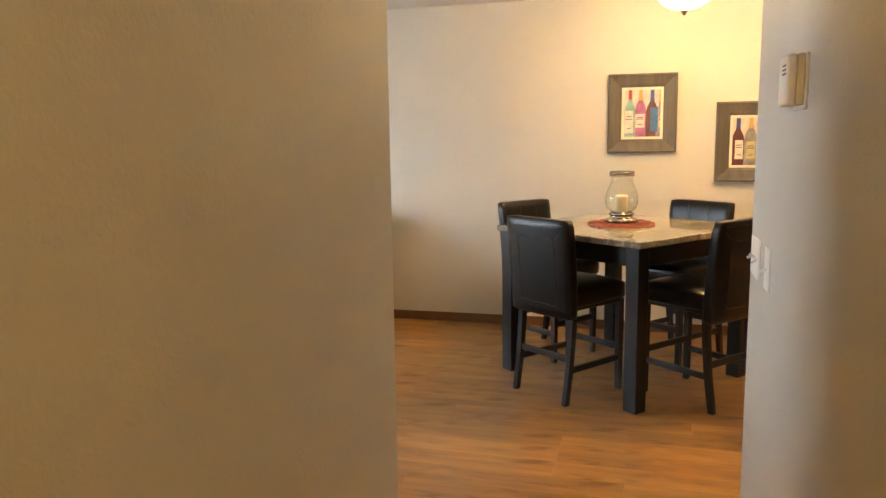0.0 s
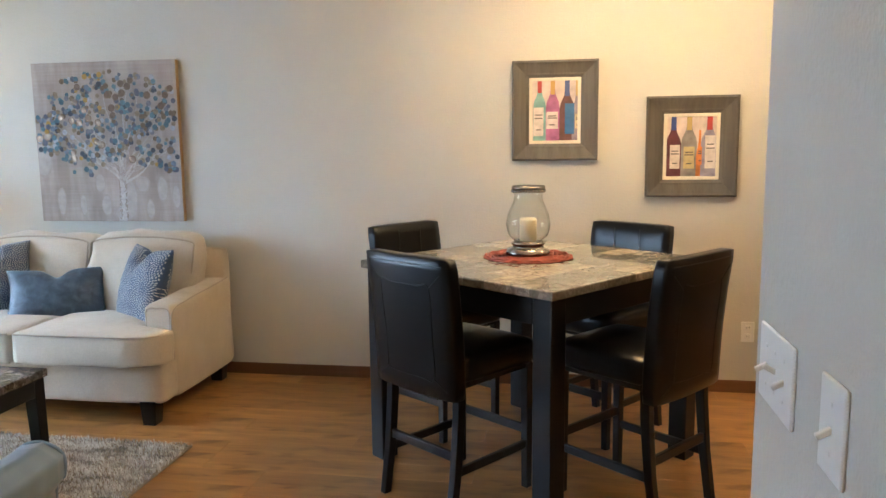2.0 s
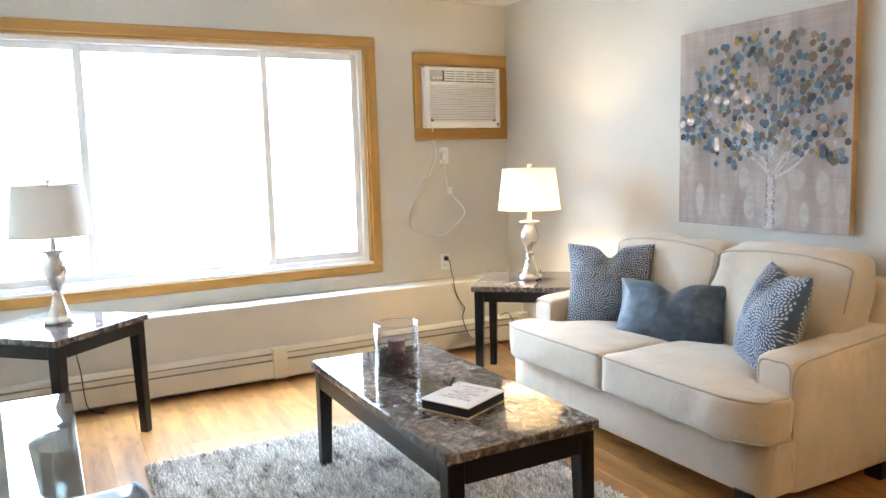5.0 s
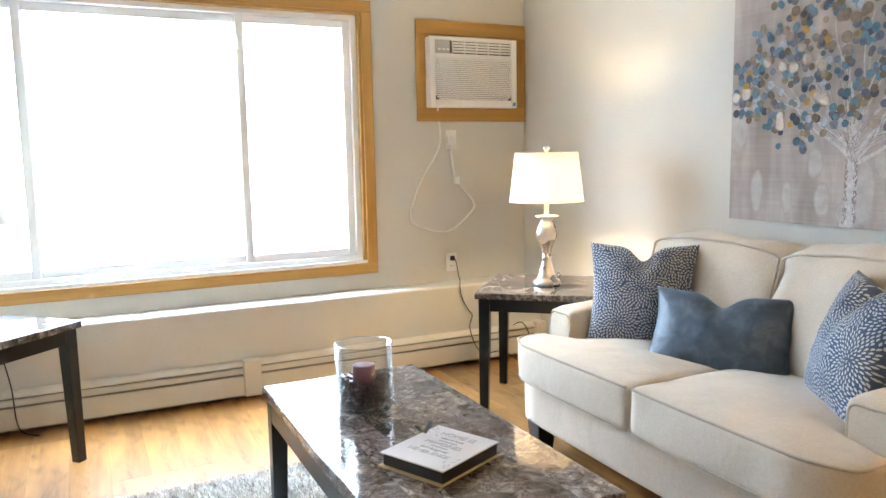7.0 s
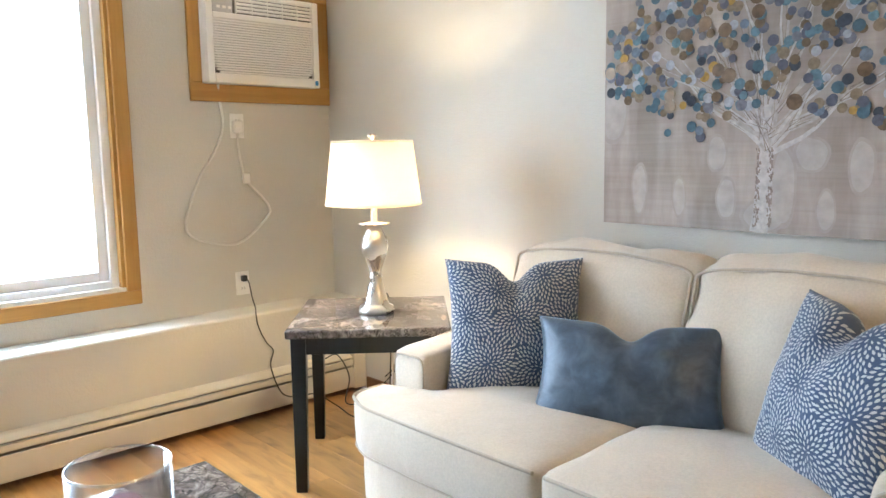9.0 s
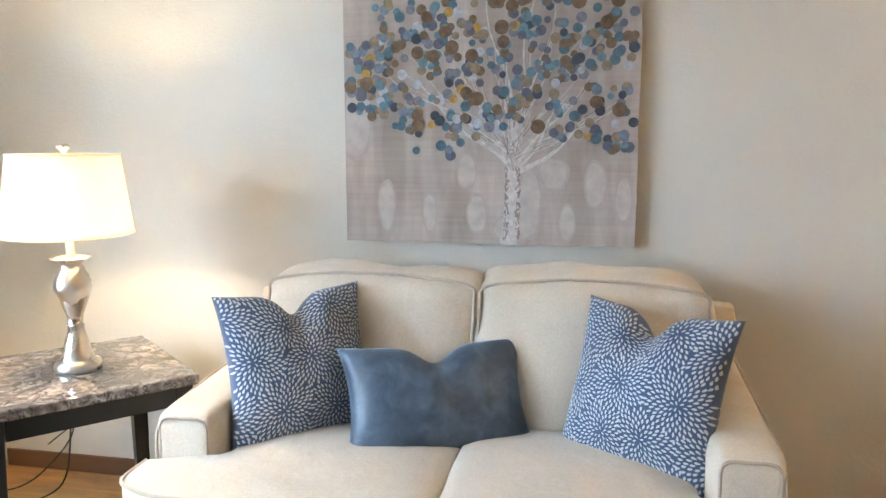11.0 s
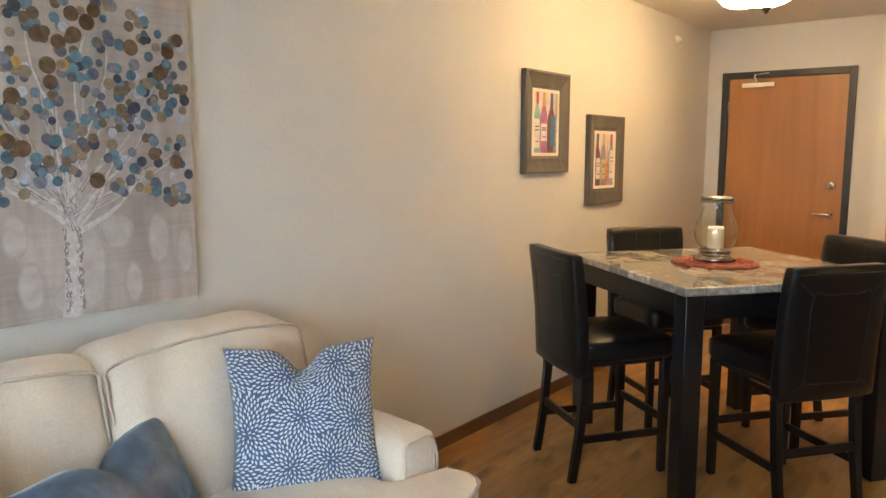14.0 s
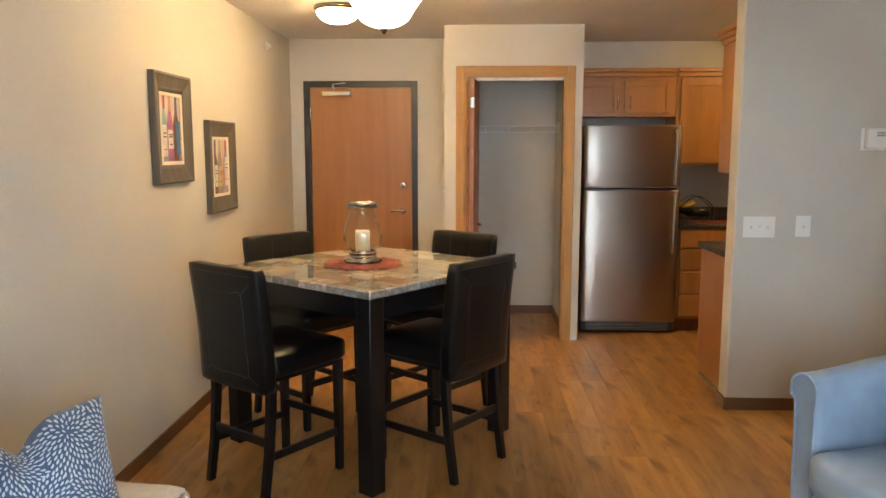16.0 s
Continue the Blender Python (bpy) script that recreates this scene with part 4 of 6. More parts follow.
def kitchen():
    x = 3.05
    top, crown = 2.10, 2.165
    a = thing("wall_cabinet", "honey maple cabinet over the fridge", "cabinet")
    part("body", boxes((x, KIT_X, 2.70, CLO_S - 0.005, 1.77, top, 0.002)), M_CAB, a)
    shaker_door(a, x - 0.001, 3.165, CLO_S - 0.02, 1.80, top - 0.03, (3.19, 1.83, 1.94))
    shaker_door(a, x - 0.001, 2.73, 3.13, 1.80, top - 0.03, (3.085, 1.83, 1.94))
    part("crown_moulding", boxes((x - 0.045, KIT_X, 2.70, CLO_S - 0.005, top + 0.035, crown, 0.006), (x - 0.025, KIT_X, 2.70, CLO_S - 0.005, top, top + 0.035, 0.006)), M_CAB, a, "dark crown moulding")
    b = thing("wall_cabinet", "honey maple wall cabinet beside the fridge", "cabinet")
    part("body", boxes((x, KIT_X, 1.98, 2.695, 1.365, top, 0.002)), M_CAB, b)
    shaker_door(b, x - 0.001, 2.02, 2.66, 1.39, top - 0.02)
    part("crown_moulding", boxes((x - 0.045, KIT_X, 1.98, 2.695, top + 0.035, crown, 0.006), (x - 0.025, KIT_X, 1.98, 2.695, top, top + 0.035, 0.006)), M_CAB, b)
    c = thing("base_cabinet", "honey maple base cabinet with four drawers", "cabinet")
    bx = 2.80
    part("body", boxes((bx, KIT_X, 1.9, 2.705, 0.10, 0.855, 0.002)), M_CAB, c)
    part("toe_kick", boxes((bx + 0.07, KIT_X, 1.9, 2.705, 0.0, 0.10)), M_SHADED_OAK, c)
    for z0, z1 in ((0.125, 0.305), (0.32, 0.50), (0.515, 0.685), (0.70, 0.845)):
        part("drawer_front", boxes((bx - 0.02, bx - 0.001, 2.3, 2.69, z0, z1, 0.006)), M_CAB, c)
    shaker_door(c, bx - 0.001, 1.92, 2.28, 0.125, 0.845)
    t = thing("worktop", "dark granite-look laminate worktop", "worktop")
    part("slab", boxes((bx - 0.03, KIT_X, 1.9, 2.71, 0.856, 0.895, 0.008)), M_COUNTER, t)
    part("upstand", boxes((KIT_X - 0.02, KIT_X, 1.9, 2.71, 0.895, 0.99, 0.004)), M_COUNTER, t)
    # run behind the partition
    px0, px1 = HALL_E + 0.132, 1.66
    e = thing("base_cabinet", "reddish maple base cabinet end panel behind the partition", "cabinet")
    part("body", boxes((px0, px1, 1.2, 2.84, 0.0, 0.85, 0.002)), M_SHADED_OAK, e)
    part("end_panel", boxes((px0, px1 - 0.07, 2.84, 2.86, 0.0, 0.85, 0.002), (px1 - 0.07, px1, 2.84, 2.86, 0.1, 0.85, 0.002)), M_DOOR, e, "reddish wood end panel")
    part("shoe_strip", boxes((px0, px1 - 0.07, 2.86, 2.868, 0.0, 0.02, 0.002)), M_HEATSLOT, e, "grey floor strip")
    t = thing("worktop", "dark granite-look worktop behind the partition", "worktop")
    part("slab", boxes((px0, px1 + 0.03, 1.2, 2.88, 0.851, 0.89, 0.008)), M_COUNTER, t)
    u = thing("wall_cabinet", "maple wall cabinet behind the partition", "cabinet")
    part("body", boxes((px0, px0 + 0.31, 1.3, 2.885, 1.36, 2.12, 0.002)), M_CAB, u)
    part("crown_moulding", boxes((px0, px0 + 0.37, 1.3, 2.92, 2.18, 2.21, 0.006), (px0, px0 + 0.345, 1.3, 2.905, 2.15, 2.18, 0.006), (px0, px0 + 0.325, 1.3, 2.895, 2.12, 2.15, 0.006)), M_CAB, u)


kitchen()


def fridge():
    f = thing("fridge", "stainless steel top-freezer fridge", "fridge")
    x0, x1, y0, y1 = 2.67, 3.36, 2.74, 3.505
    part("body", boxes((x0 + 0.07, x1, y0 + 0.005, y1 - 0.005, 0.03, 1.685, 0.006)), M_BLACKPLASTIC, f, "black fridge sides")

    def bowed(z0, z1):
        bm = boxes((x0, x0 + 0.062, y0, y1, z0, z1, 0.012, 3))
        for k in range(1, 30):
            bmesh.ops.bisect_plane(bm, geom=bm.verts[:] + bm.edges[:] + bm.faces[:], plane_co=(0, y0 + (y1 - y0) * k / 30, 0), plane_no=(0, 1, 0))
        for v in bm.verts:
            if v.co.x < x0 + 0.03:
                u = (2 * v.co.y - y0 - y1) / (y1 - y0)
                v.co.x -= 0.016 * (1 - 0.15 * u * u - 0.85 * u ** 8)
        for face in bm.faces:
            face.smooth = abs(face.normal.z) < 0.5
        return bm

    part("freezer_door", bowed(1.195, 1.69), M_STEEL, f, "stainless freezer door")
    part("fridge_door", bowed(0.10, 1.178), M_STEEL, f, "stainless fridge door")
    grille = part("base_grille", boxes((x0 + 0.03, x0 + 0.07, y0 + 0.01, y1 - 0.01, 0.02, 0.092, 0.004)), M_BLACKPLASTIC, f, "black base grille")
    for k in range(5):
        part("slot", boxes((x0 + 0.028, x0 + 0.031, y0 + 0.05, y1 - 0.05, 0.032 + 0.012 * k, 0.036 + 0.012 * k)), M_HEATSLOT, grille)
    for za, zb in ((1.215, 1.66), (0.66, 1.16)):
        bm = bmesh.new()
        bar(bm, (x0 - 0.045, y0 + 0.045, za), (x0 - 0.045, y0 + 0.045, zb), 0.03, 0.018, 0.006)
        bar(bm, (x0 - 0.045, y0 + 0.045, za + 0.02), (x0 + 0.004, y0 + 0.045, za + 0.02), 0.024, 0.02, 0.005)
        bar(bm, (x0 - 0.045, y0 + 0.045, zb - 0.02), (x0 + 0.004, y0 + 0.045, zb - 0.02), 0.024, 0.02, 0.005)
        part("handle", bm, M_STEEL, f, "steel bar handle")
    part("badge", boxes((x0 - 0.002, x0 + 0.001, y1 - 0.14, y1 - 0.06, 1.575, 1.587, 0.0005)), M_CHROME, f, "small silver badge")


fridge()


def fruit_rack():
    r = thing("wine_rack", "black wire rack with bottles on the worktop", "rack", pose(2.97, 2.53, 0.895))
    for s in (-0.06, 0.06):
        part("wire_loop", tube([(s, -0.13, 0.0), (s, -0.14, 0.12), (s, 0.0, 0.22), (s, 0.14, 0.12), (s, 0.13, 0.0)], 0.004, 6), M_BLACKSTEEL, r)
    for dy in (-0.08, 0.08):
        part("cross_bar", tube([(-0.07, dy, 0.05), (0.0, dy, 0.045), (0.07, dy, 0.05)], 0.004, 6), M_BLACKSTEEL, r)
    w = thing("wine_bottle", "dark green wine bottle lying in the rack", "bottle", pose(2.93, 2.57, 0.985, 0, 90, 60))
    part("glass_body", lathe([(0.0, -0.15), (0.036, -0.148), (0.037, 0.03), (0.014, 0.08), (0.013, 0.15), (0.0, 0.151)], 20), M_BOTTLE, w)
    b = thing("banana_bunch", "yellow fruit resting on the wire rack", "fruit", pose(2.96, 2.62, 1.01))
    for k in range(3):
        part("banana", tube([(-0.03 + 0.03 * k, -0.08, 0.05), (-0.03 + 0.03 * k, 0.0, 0.02), (-0.03 + 0.03 * k, 0.08, 0.055)], 0.017, 8), M_YELLOW, b)
    p = thing("placemat", "reddish placemat on the kitchen worktop", "placemat", pose(2.91, 2.40, 0.897))
    part("mat", boxes((-0.12, 0.12, -0.17, 0.17, 0.0, 0.005, 0.002)), M_RATTAN, p)


fruit_rack()


# ---- ceiling lights ----
def ceiling_light():
    t = thing("ceiling_light", "lit scalloped frosted glass ceiling light over the dining table", "ceiling light", pose(*FIXTURE, 0))
    part("canopy", lathe([(0.075, CEIL - 0.001), (0.075, CEIL - 0.02), (0.05, CEIL - 0.045), (0.012, CEIL - 0.05)], 36), M_DARKNICKEL, t, "bronze canopy")
    part("stem", lathe([(0.010, CEIL - 0.30), (0.010, CEIL - 0.04)], 16), M_DARKNICKEL, t)

    def bowl(u, v):
        a = 2 * math.pi * u
        r = 0.115 * math.sin(min(1.0, v * 1.7) * math.pi / 2) ** 0.9 + 0.075 * v ** 2
        z = -0.295 + 0.155 * v ** 1.6
        lobe = 0.02 * v ** 4 * math.cos(5 * a + 0.5)
        return ((r + lobe) * math.cos(a), (r + lobe) * math.sin(a), CEIL + z + lobe * 0.5)

    part("glass_bowl", grid_surface(60, 18, bowl, True, True), M_BOWL, t, "lit bell-shaped frosted bowl")
    part("finial", lathe([(0.002, CEIL - 0.325), (0.010, CEIL - 0.318), (0.013, CEIL - 0.310), (0.022, CEIL - 0.300), (0.022, CEIL - 0.294)], 20), M_DARKNICKEL, t, "bronze finial")


def dome_light(x, y, label, lit):
    t = thing("dome_light", label, "ceiling light", pose(x, y, CEIL))
    part("trim_ring", lathe([(0.10, -0.001), (0.155, -0.002), (0.158, -0.02), (0.145, -0.032), (0.13, -0.034)], 48, False), M_DARKNICKEL, t, "bronze trim ring")
    part("glass_dome", lathe([(0.14, -0.03), (0.135, -0.055), (0.11, -0.085), (0.07, -0.105), (0.03, -0.113), (0.0, -0.114)], 48, False), lit, t, "lit frosted dome")


ceiling_light()
bulb("ceiling_bulb", (FIXTURE[0], FIXTURE[1], CEIL - 0.10), 17, WARM, 0.06)
dome_light(1.68, 5.285, "lit frosted dome light by the entry door", M_BOWL)
dome_light(0.4, -0.35, "lit frosted dome light in the hallway", M_BOWLWIDE)
dome_light(2.2, 2.0, "lit frosted dome light in the kitchen", M_BOWLWIDE)


# ---- dining set ----
TABLE_C, TABLE_A = (0.422, 4.924), 52.6


def wood_table(name, label, m, sx, sy, top_z, slab, leg, inset, stone, apron, taper=0.0):
    """Square or oblong table: a stone-look slab on a black frame; legs may taper."""
    t = thing(name, label, "table", m)
    part("tabletop", boxes((-sx / 2, sx / 2, -sy / 2, sy / 2, top_z - slab, top_z, 0.006, 2)), stone, t, "polished stone-look top")
    ax, ay = sx / 2 - inset, sy / 2 - inset
    for s in (-1, 1):
        y = s * (ay - 0.012)
        part("apron", boxes((-ax + leg, ax - leg, y - 0.012, y + 0.012, top_z - slab - apron, top_z - slab, 0.002)), M_BLACKWOOD, t)
        x = s * (ax - 0.012)
        part("apron", boxes((x - 0.012, x + 0.012, -ay + leg, ay - leg, top_z - slab - apron, top_z - slab, 0.002)), M_BLACKWOOD, t)
    for sx_ in (-1, 1):
        for sy_ in (-1, 1):
            bm = bmesh.new()
            vs = box(bm, -leg, 0, -leg, 0, 0, top_z - slab, 0.004)
            for v in vs:
                k = 1 - taper * max(0.0, 1 - v.co.z / (top_z - slab - apron))
                v.co.x, v.co.y = v.co.x * k, v.co.y * k
                v.co.x, v.co.y = sx_ * (ax + v.co.x), sy_ * (ay + v.co.y)
            bmesh.ops.recalc_face_normals(bm, faces=bm.faces)
            part("leg", bm, M_BLACKWOOD, t)
    return t


wood_table("dining_table", "square counter-height dining table with stone-look top", pose(*TABLE_C, 0, 0, 0, TABLE_A), 1.085, 1.085, 0.914, 0.036, 0.085, 0.022, M_STONE_L, 0.10)


def dining_chair():
    c = thing("dining_chair", "black leather counter-height chair with wooden legs", "chair", group="chairs round the table")
    part("seat", soft_box(0, 0.02, 0.585, 0.44, 0.45, 0.11, 0.035, (0.004, 0.004, 0.02), 9, 0.002, 2.0), M_BLACKLEATHER, c, "padded black leather seat")

    def back(p):
        k = (p.z + 0.27) / 0.54
        return Vector((p.x * (1 + 0.02 * k), p.y - 0.045 * k * k - 0.02 * (1 - (2 * p.x / 0.44) ** 2) * 0.6, p.z))

    b = part("backrest", soft_box(0, -0.215, 0.745, 0.455, 0.065, 0.54, 0.018, (0.0, 0.006, 0.0), 10, 0.0015, 5.0, back), M_BLACKLEATHER, c, "padded black leather backrest")

    def on_back(x, z):
        u, v = 2 * x / 0.455, 2 * (z - 0.745) / 0.54
        q = back(Vector((x, -0.0327 - 0.006 * (1 - u * u) * (1 - v * v), z - 0.745)))
        return (q.x, q.y - 0.215, q.z + 0.745)

    rect = [(-0.13, 0.555), (-0.13, 0.70), (-0.13, 0.90), (-0.065, 0.905), (0.065, 0.905), (0.13, 0.90), (0.13, 0.70), (0.13, 0.555), (0.065, 0.55), (-0.065, 0.55), (-0.13, 0.555)]
    part("back_seam", tube([on_back(*q) for q in rect], 0.0022, 5), M_STITCH, b, "stitched rectangular seam")
    for x0, z0, x1, z1 in ((-0.13, 0.90, -0.19, 0.955), (0.13, 0.90, 0.19, 0.955), (-0.13, 0.555, -0.19, 0.515), (0.13, 0.555, 0.19, 0.515)):
        part("corner_seam", tube([on_back(x0, z0), on_back((x0 + x1) / 2, (z0 + z1) / 2), on_back(x1, z1)], 0.0018, 5), M_STITCH, b)
    part("top_seam", tube([on_back(-0.2, 0.985), on_back(0, 0.987), on_back(0.2, 0.985)], 0.002, 5), M_STITCH, b)
    for k in (-1, 1):
        q = Vector(on_back(0.073 * k, 0.9)) + Vector((0, 0.078, 0))
        part("tuft_seam", tube([q + Vector((0, 0, -0.09)), q, q + Vector((0, -0.004, 0.09))], 0.002, 5), M_STITCH, b)
    for s in (-1, 1):
        bm = bmesh.new()
        vs = box(bm, -0.019, 0.019, -0.019, 0.019, 0, 0.535, 0.003)
        for v in vs:
            k = 1 - v.co.z / 0.535
            v.co.x, v.co.y = v.co.x * (1 - 0.18 * k) + s * 0.19, v.co.y * (1 - 0.18 * k) + 0.205
        part("leg", bm, M_BLACKWOOD, c)
        bm = bmesh.new()
        box(bm, -0.018, 0.018, -0.02, 0.02, 0, 0.6, 0.003)
        bmesh.ops.bisect_plane(bm, geom=bm.verts[:] + bm.edges[:] + bm.faces[:], plane_co=(0, 0, 0.2), plane_no=(0, 0, 1))
        bmesh.ops.bisect_plane(bm, geom=bm.verts[:] + bm.edges[:] + bm.faces[:], plane_co=(0, 0, 0.4), plane_no=(0, 0, 1))
        for v in bm.verts:
            k = 1 - v.co.z / 0.6
            v.co.x, v.co.y = v.co.x * (1 - 0.15 * k) + s * 0.19, v.co.y * (1 - 0.15 * k) - 0.185 - 0.055 * k * k
        part("leg", bm, M_BLACKWOOD, c)
        bm = bmesh.new()
        bar(bm, (s * 0.19, 0.20, 0.19), (s * 0.19, -0.215, 0.19), 0.018, 0.034, 0.003)
        part("stretcher", bm, M_BLACKWOOD, c)
        for y in (0.205, -0.24):
            part("foot_glide", boxes((s * 0.19 - 0.009, s * 0.19 + 0.009, y - 0.009, y + 0.009, 0.0, 0.004, 0.001)), M_WHITEPLASTIC, c, "pale plastic glide")
    for y, z in ((0.205, 0.25), (-0.205, 0.25)):
        bm = bmesh.new()
        bar(bm, (-0.19, y, z), (0.19, y, z), 0.018, 0.036, 0.003)
        part("stretcher", bm, M_BLACKWOOD, c)
    part("seat_rail", boxes((-0.2, 0.2, -0.18, 0.215, 0.515, 0.545, 0.004)), M_BLACKWOOD, c)
    return c


def place_chair(chair, nx, ny, dist, lateral, twist, first=False):
    lx, ly = -ny, nx
    x = TABLE_C[0] + nx * (dist - 0.24) + lx * lateral
    y = TABLE_C[1] + ny * (dist - 0.24) + ly * lateral
    turn = math.degrees(math.atan2(-ny, -nx)) - 90 + twist
    m = pose(x, y, 0, 0, 0, turn)
    if first:
        chair.matrix_world = m
        return chair
    return copy_thing(chair, m)


ca, sa = math.cos(radians(TABLE_A)), math.sin(radians(TABLE_A))
chair = place_chair(dining_chair(), -ca, -sa, 0.705, 0.0, 1.0, True)
place_chair(chair, sa, -ca, 0.765, 0.0, -2.0)
place_chair(chair, -sa, ca, 0.85, 0.0, 2.0)
place_chair(chair, ca, sa, 0.745, -0.01, -1.0)


def hurricane_candle():
    x, y, z = 0.40, 4.955, 0.915
    mat = thing("placemat", "round rust-red woven placemat on the table", "placemat", pose(x, y, z))
    bm = lathe([(0.0, 0.0), (0.195, 0.0), (0.2, 0.003), (0.195, 0.007), (0.0, 0.007)], 48, False)
    weave = part("mat", bm, M_RATTAN, mat)
    for k in range(9):
        r = 0.03 + 0.0195 * k
        pts = [(r * math.cos(a) + 0.004 * math.cos(9 * a), r * math.sin(a) + 0.004 * math.sin(11 * a), 0.008 + 0.003 * math.sin(14 * a + k)) for a in [2 * math.pi * i / 28 for i in range(29)]]
        part("woven_ring", tube(pts, 0.006, 6), M_RATTAN, mat)
    h = thing("hurricane_lamp", "glass hurricane candle holder with pewter base", "candle holder", pose(x, y, z + 0.014))
    part("base", lathe([(0.0, 0.0), (0.094, 0.0), (0.098, 0.008), (0.094, 0.022), (0.074, 0.03), (0.066, 0.04), (0.075, 0.047), (0.075, 0.055), (0.06, 0.062), (0.0, 0.062)], 48, False), M_DARKNICKEL, h, "antique pewter base")
    prof = [(0.062, 0.062), (0.088, 0.085), (0.097, 0.115), (0.099, 0.14), (0.092, 0.18), (0.077, 0.215), (0.066, 0.24), (0.063, 0.262), (0.066, 0.285), (0.069, 0.298)]
    part("glass_shade", lathe(prof + [(r - 0.003, zz) for r, zz in reversed(prof)], 48, False), M_GLASS, h, "clear bell-shaped glass")
    rim = part("rim", lathe([(0.067, 0.286), (0.073, 0.288), (0.075, 0.298), (0.071, 0.305), (0.065, 0.298)], 48, False), M_DARKNICKEL, h, "pewter beaded rim")
    bead = lathe([(0.0, -0.008), (0.006, -0.004), (0.007, 0.0), (0.005, 0.005), (0.0, 0.006)], 8, False)
    bead_ob = part("bead", bead, M_DARKNICKEL, rim)
    for k in range(26):
        a = 2 * math.pi * k / 26
        ob = bead_ob if k == 0 else new("bead", bead_ob.data)
        ob.parent = rim
        ob.location = (0.071 * math.cos(a), 0.071 * math.sin(a), 0.283)
    part("candle", lathe([(0.0, 0.06), (0.037, 0.06), (0.038, 0.15), (0.035, 0.162), (0.028, 0.156), (0.0, 0.15)], 32, False), M_WAX, h, "ivory pillar candle")


hurricane_candle()


# ---- pictures on the north wall ----
def framed_picture(cx, cz, w, h, bottles, label):
    t = thing("framed_picture", label, "picture", pose(cx, NORTH, cz))
    b, d = 0.095, 0.032

    def side(bm, horizontal, sign):
        # mitred moulding: outer lip, slope inwards, inner step
        prof = [(0.0, 0.0), (0.0, d), (0.012, d + 0.004), (0.02, d), (0.07, d - 0.012), (0.078, d - 0.012), (b, d - 0.02), (b, 0.0)]
        L = (w if horizontal else h) / 2
        O = (h if horizontal else w) / 2
        rows = []
        for u, depth in prof:
            o, l = O - u, L - u
            if horizontal:
                rows.append([bm.verts.new((-l, -depth, sign * o)), bm.verts.new((l, -depth, sign * o))])
            else:
                rows.append([bm.verts.new((sign * o, -depth, -l)), bm.verts.new((sign * o, -depth, l))])
        for a, c in zip(rows, rows[1:]):
            bm.faces.new((a[0], a[1], c[1], c[0]))

    for hor in (True, False):
        for s in (-1, 1):
            bm = bmesh.new()
            side(bm, hor, s)
            bmesh.ops.recalc_face_normals(bm, faces=bm.faces)
            part("frame_rail", bm, M_DARKFRAME, t, "weathered grey-brown frame")
    iw, ih = w / 2 - b, h / 2 - b
    l = 0.018
    part("liner", boxes((-iw, iw, -0.016, -0.004, ih - l, ih, 0.002), (-iw, iw, -0.016, -0.004, -ih, -ih + l, 0.002), (-iw, -iw + l, -0.016, -0.004, -ih + l, ih - l, 0.002), (iw - l, iw, -0.016, -0.004, -ih + l, ih - l, 0.002)), M_CREAMMAT, t, "cream liner")
    print_ob = part("print", boxes((-iw + l, iw - l, -0.008, -0.004, -ih + l, ih - l)), surface("print_ground", (0.62, 0.52, 0.47), 0.4, grain=80, vary=0.25, blot=14), t, "watercolour print of bottles")
    bw, bh = iw - l, ih - l

    def flat(pts, lift, mat, name):
        bm = bmesh.new()
        f = bm.faces.new([bm.verts.new((max(-bw, min(bw, px)), -0.0085 - lift, max(-bh, min(bh, pz)))) for px, pz in pts])
        f.normal_update()
        if f.normal.y > 0:
            bmesh.ops.reverse_faces(bm, faces=bm.faces)
        part(name, bm, mat, print_ob)

    for k, (x, r, zb, shoulder, neck, colour, cap, lab, lcol) in enumerate(bottles):
        n = 0.32 * r
        half = [(r, zb), (r, shoulder - 0.03), (r * 0.86, shoulder), (n * 1.3, shoulder + 0.04), (n, shoulder + 0.07), (n, bh)]
        flat([(x + a, c) for a, c in half] + [(x - a, c) for a, c in reversed(half)], 0.0004 * k, surface("bottle_paint", colour, 0.4, grain=60, vary=0.35, blot=16), "painted_bottle")
        flat([(x - n, neck), (x + n, neck), (x + n, bh), (x - n, bh)], 0.0022 + 0.0002 * k, surface("cap_paint", cap, 0.4), "painted_cap")
        lx0, lx1, lz0, lz1 = lab
        flat([(x + lx0, lz0), (x + lx1, lz0), (x + lx1, lz1), (x + lx0, lz1)], 0.003 + 0.0002 * k, surface("label_paint", lcol, 0.45, grain=40, vary=0.15, blot=30), "painted_label")
        if lcol[0] > 0.4:
            for j, (a, zf) in enumerate(((0.7, 0.72), (0.8, 0.6), (0.5, 0.2))):
                z = lz0 + (lz1 - lz0) * zf
                c = (lx0 + lx1) / 2
                hw = a * (lx1 - lx0) / 2
                flat([(x + c - hw, z), (x + c + hw, z), (x + c + hw, z + 0.006), (x + c - hw, z + 0.006)], 0.0045, M_INK, "writing_bar")
    return t


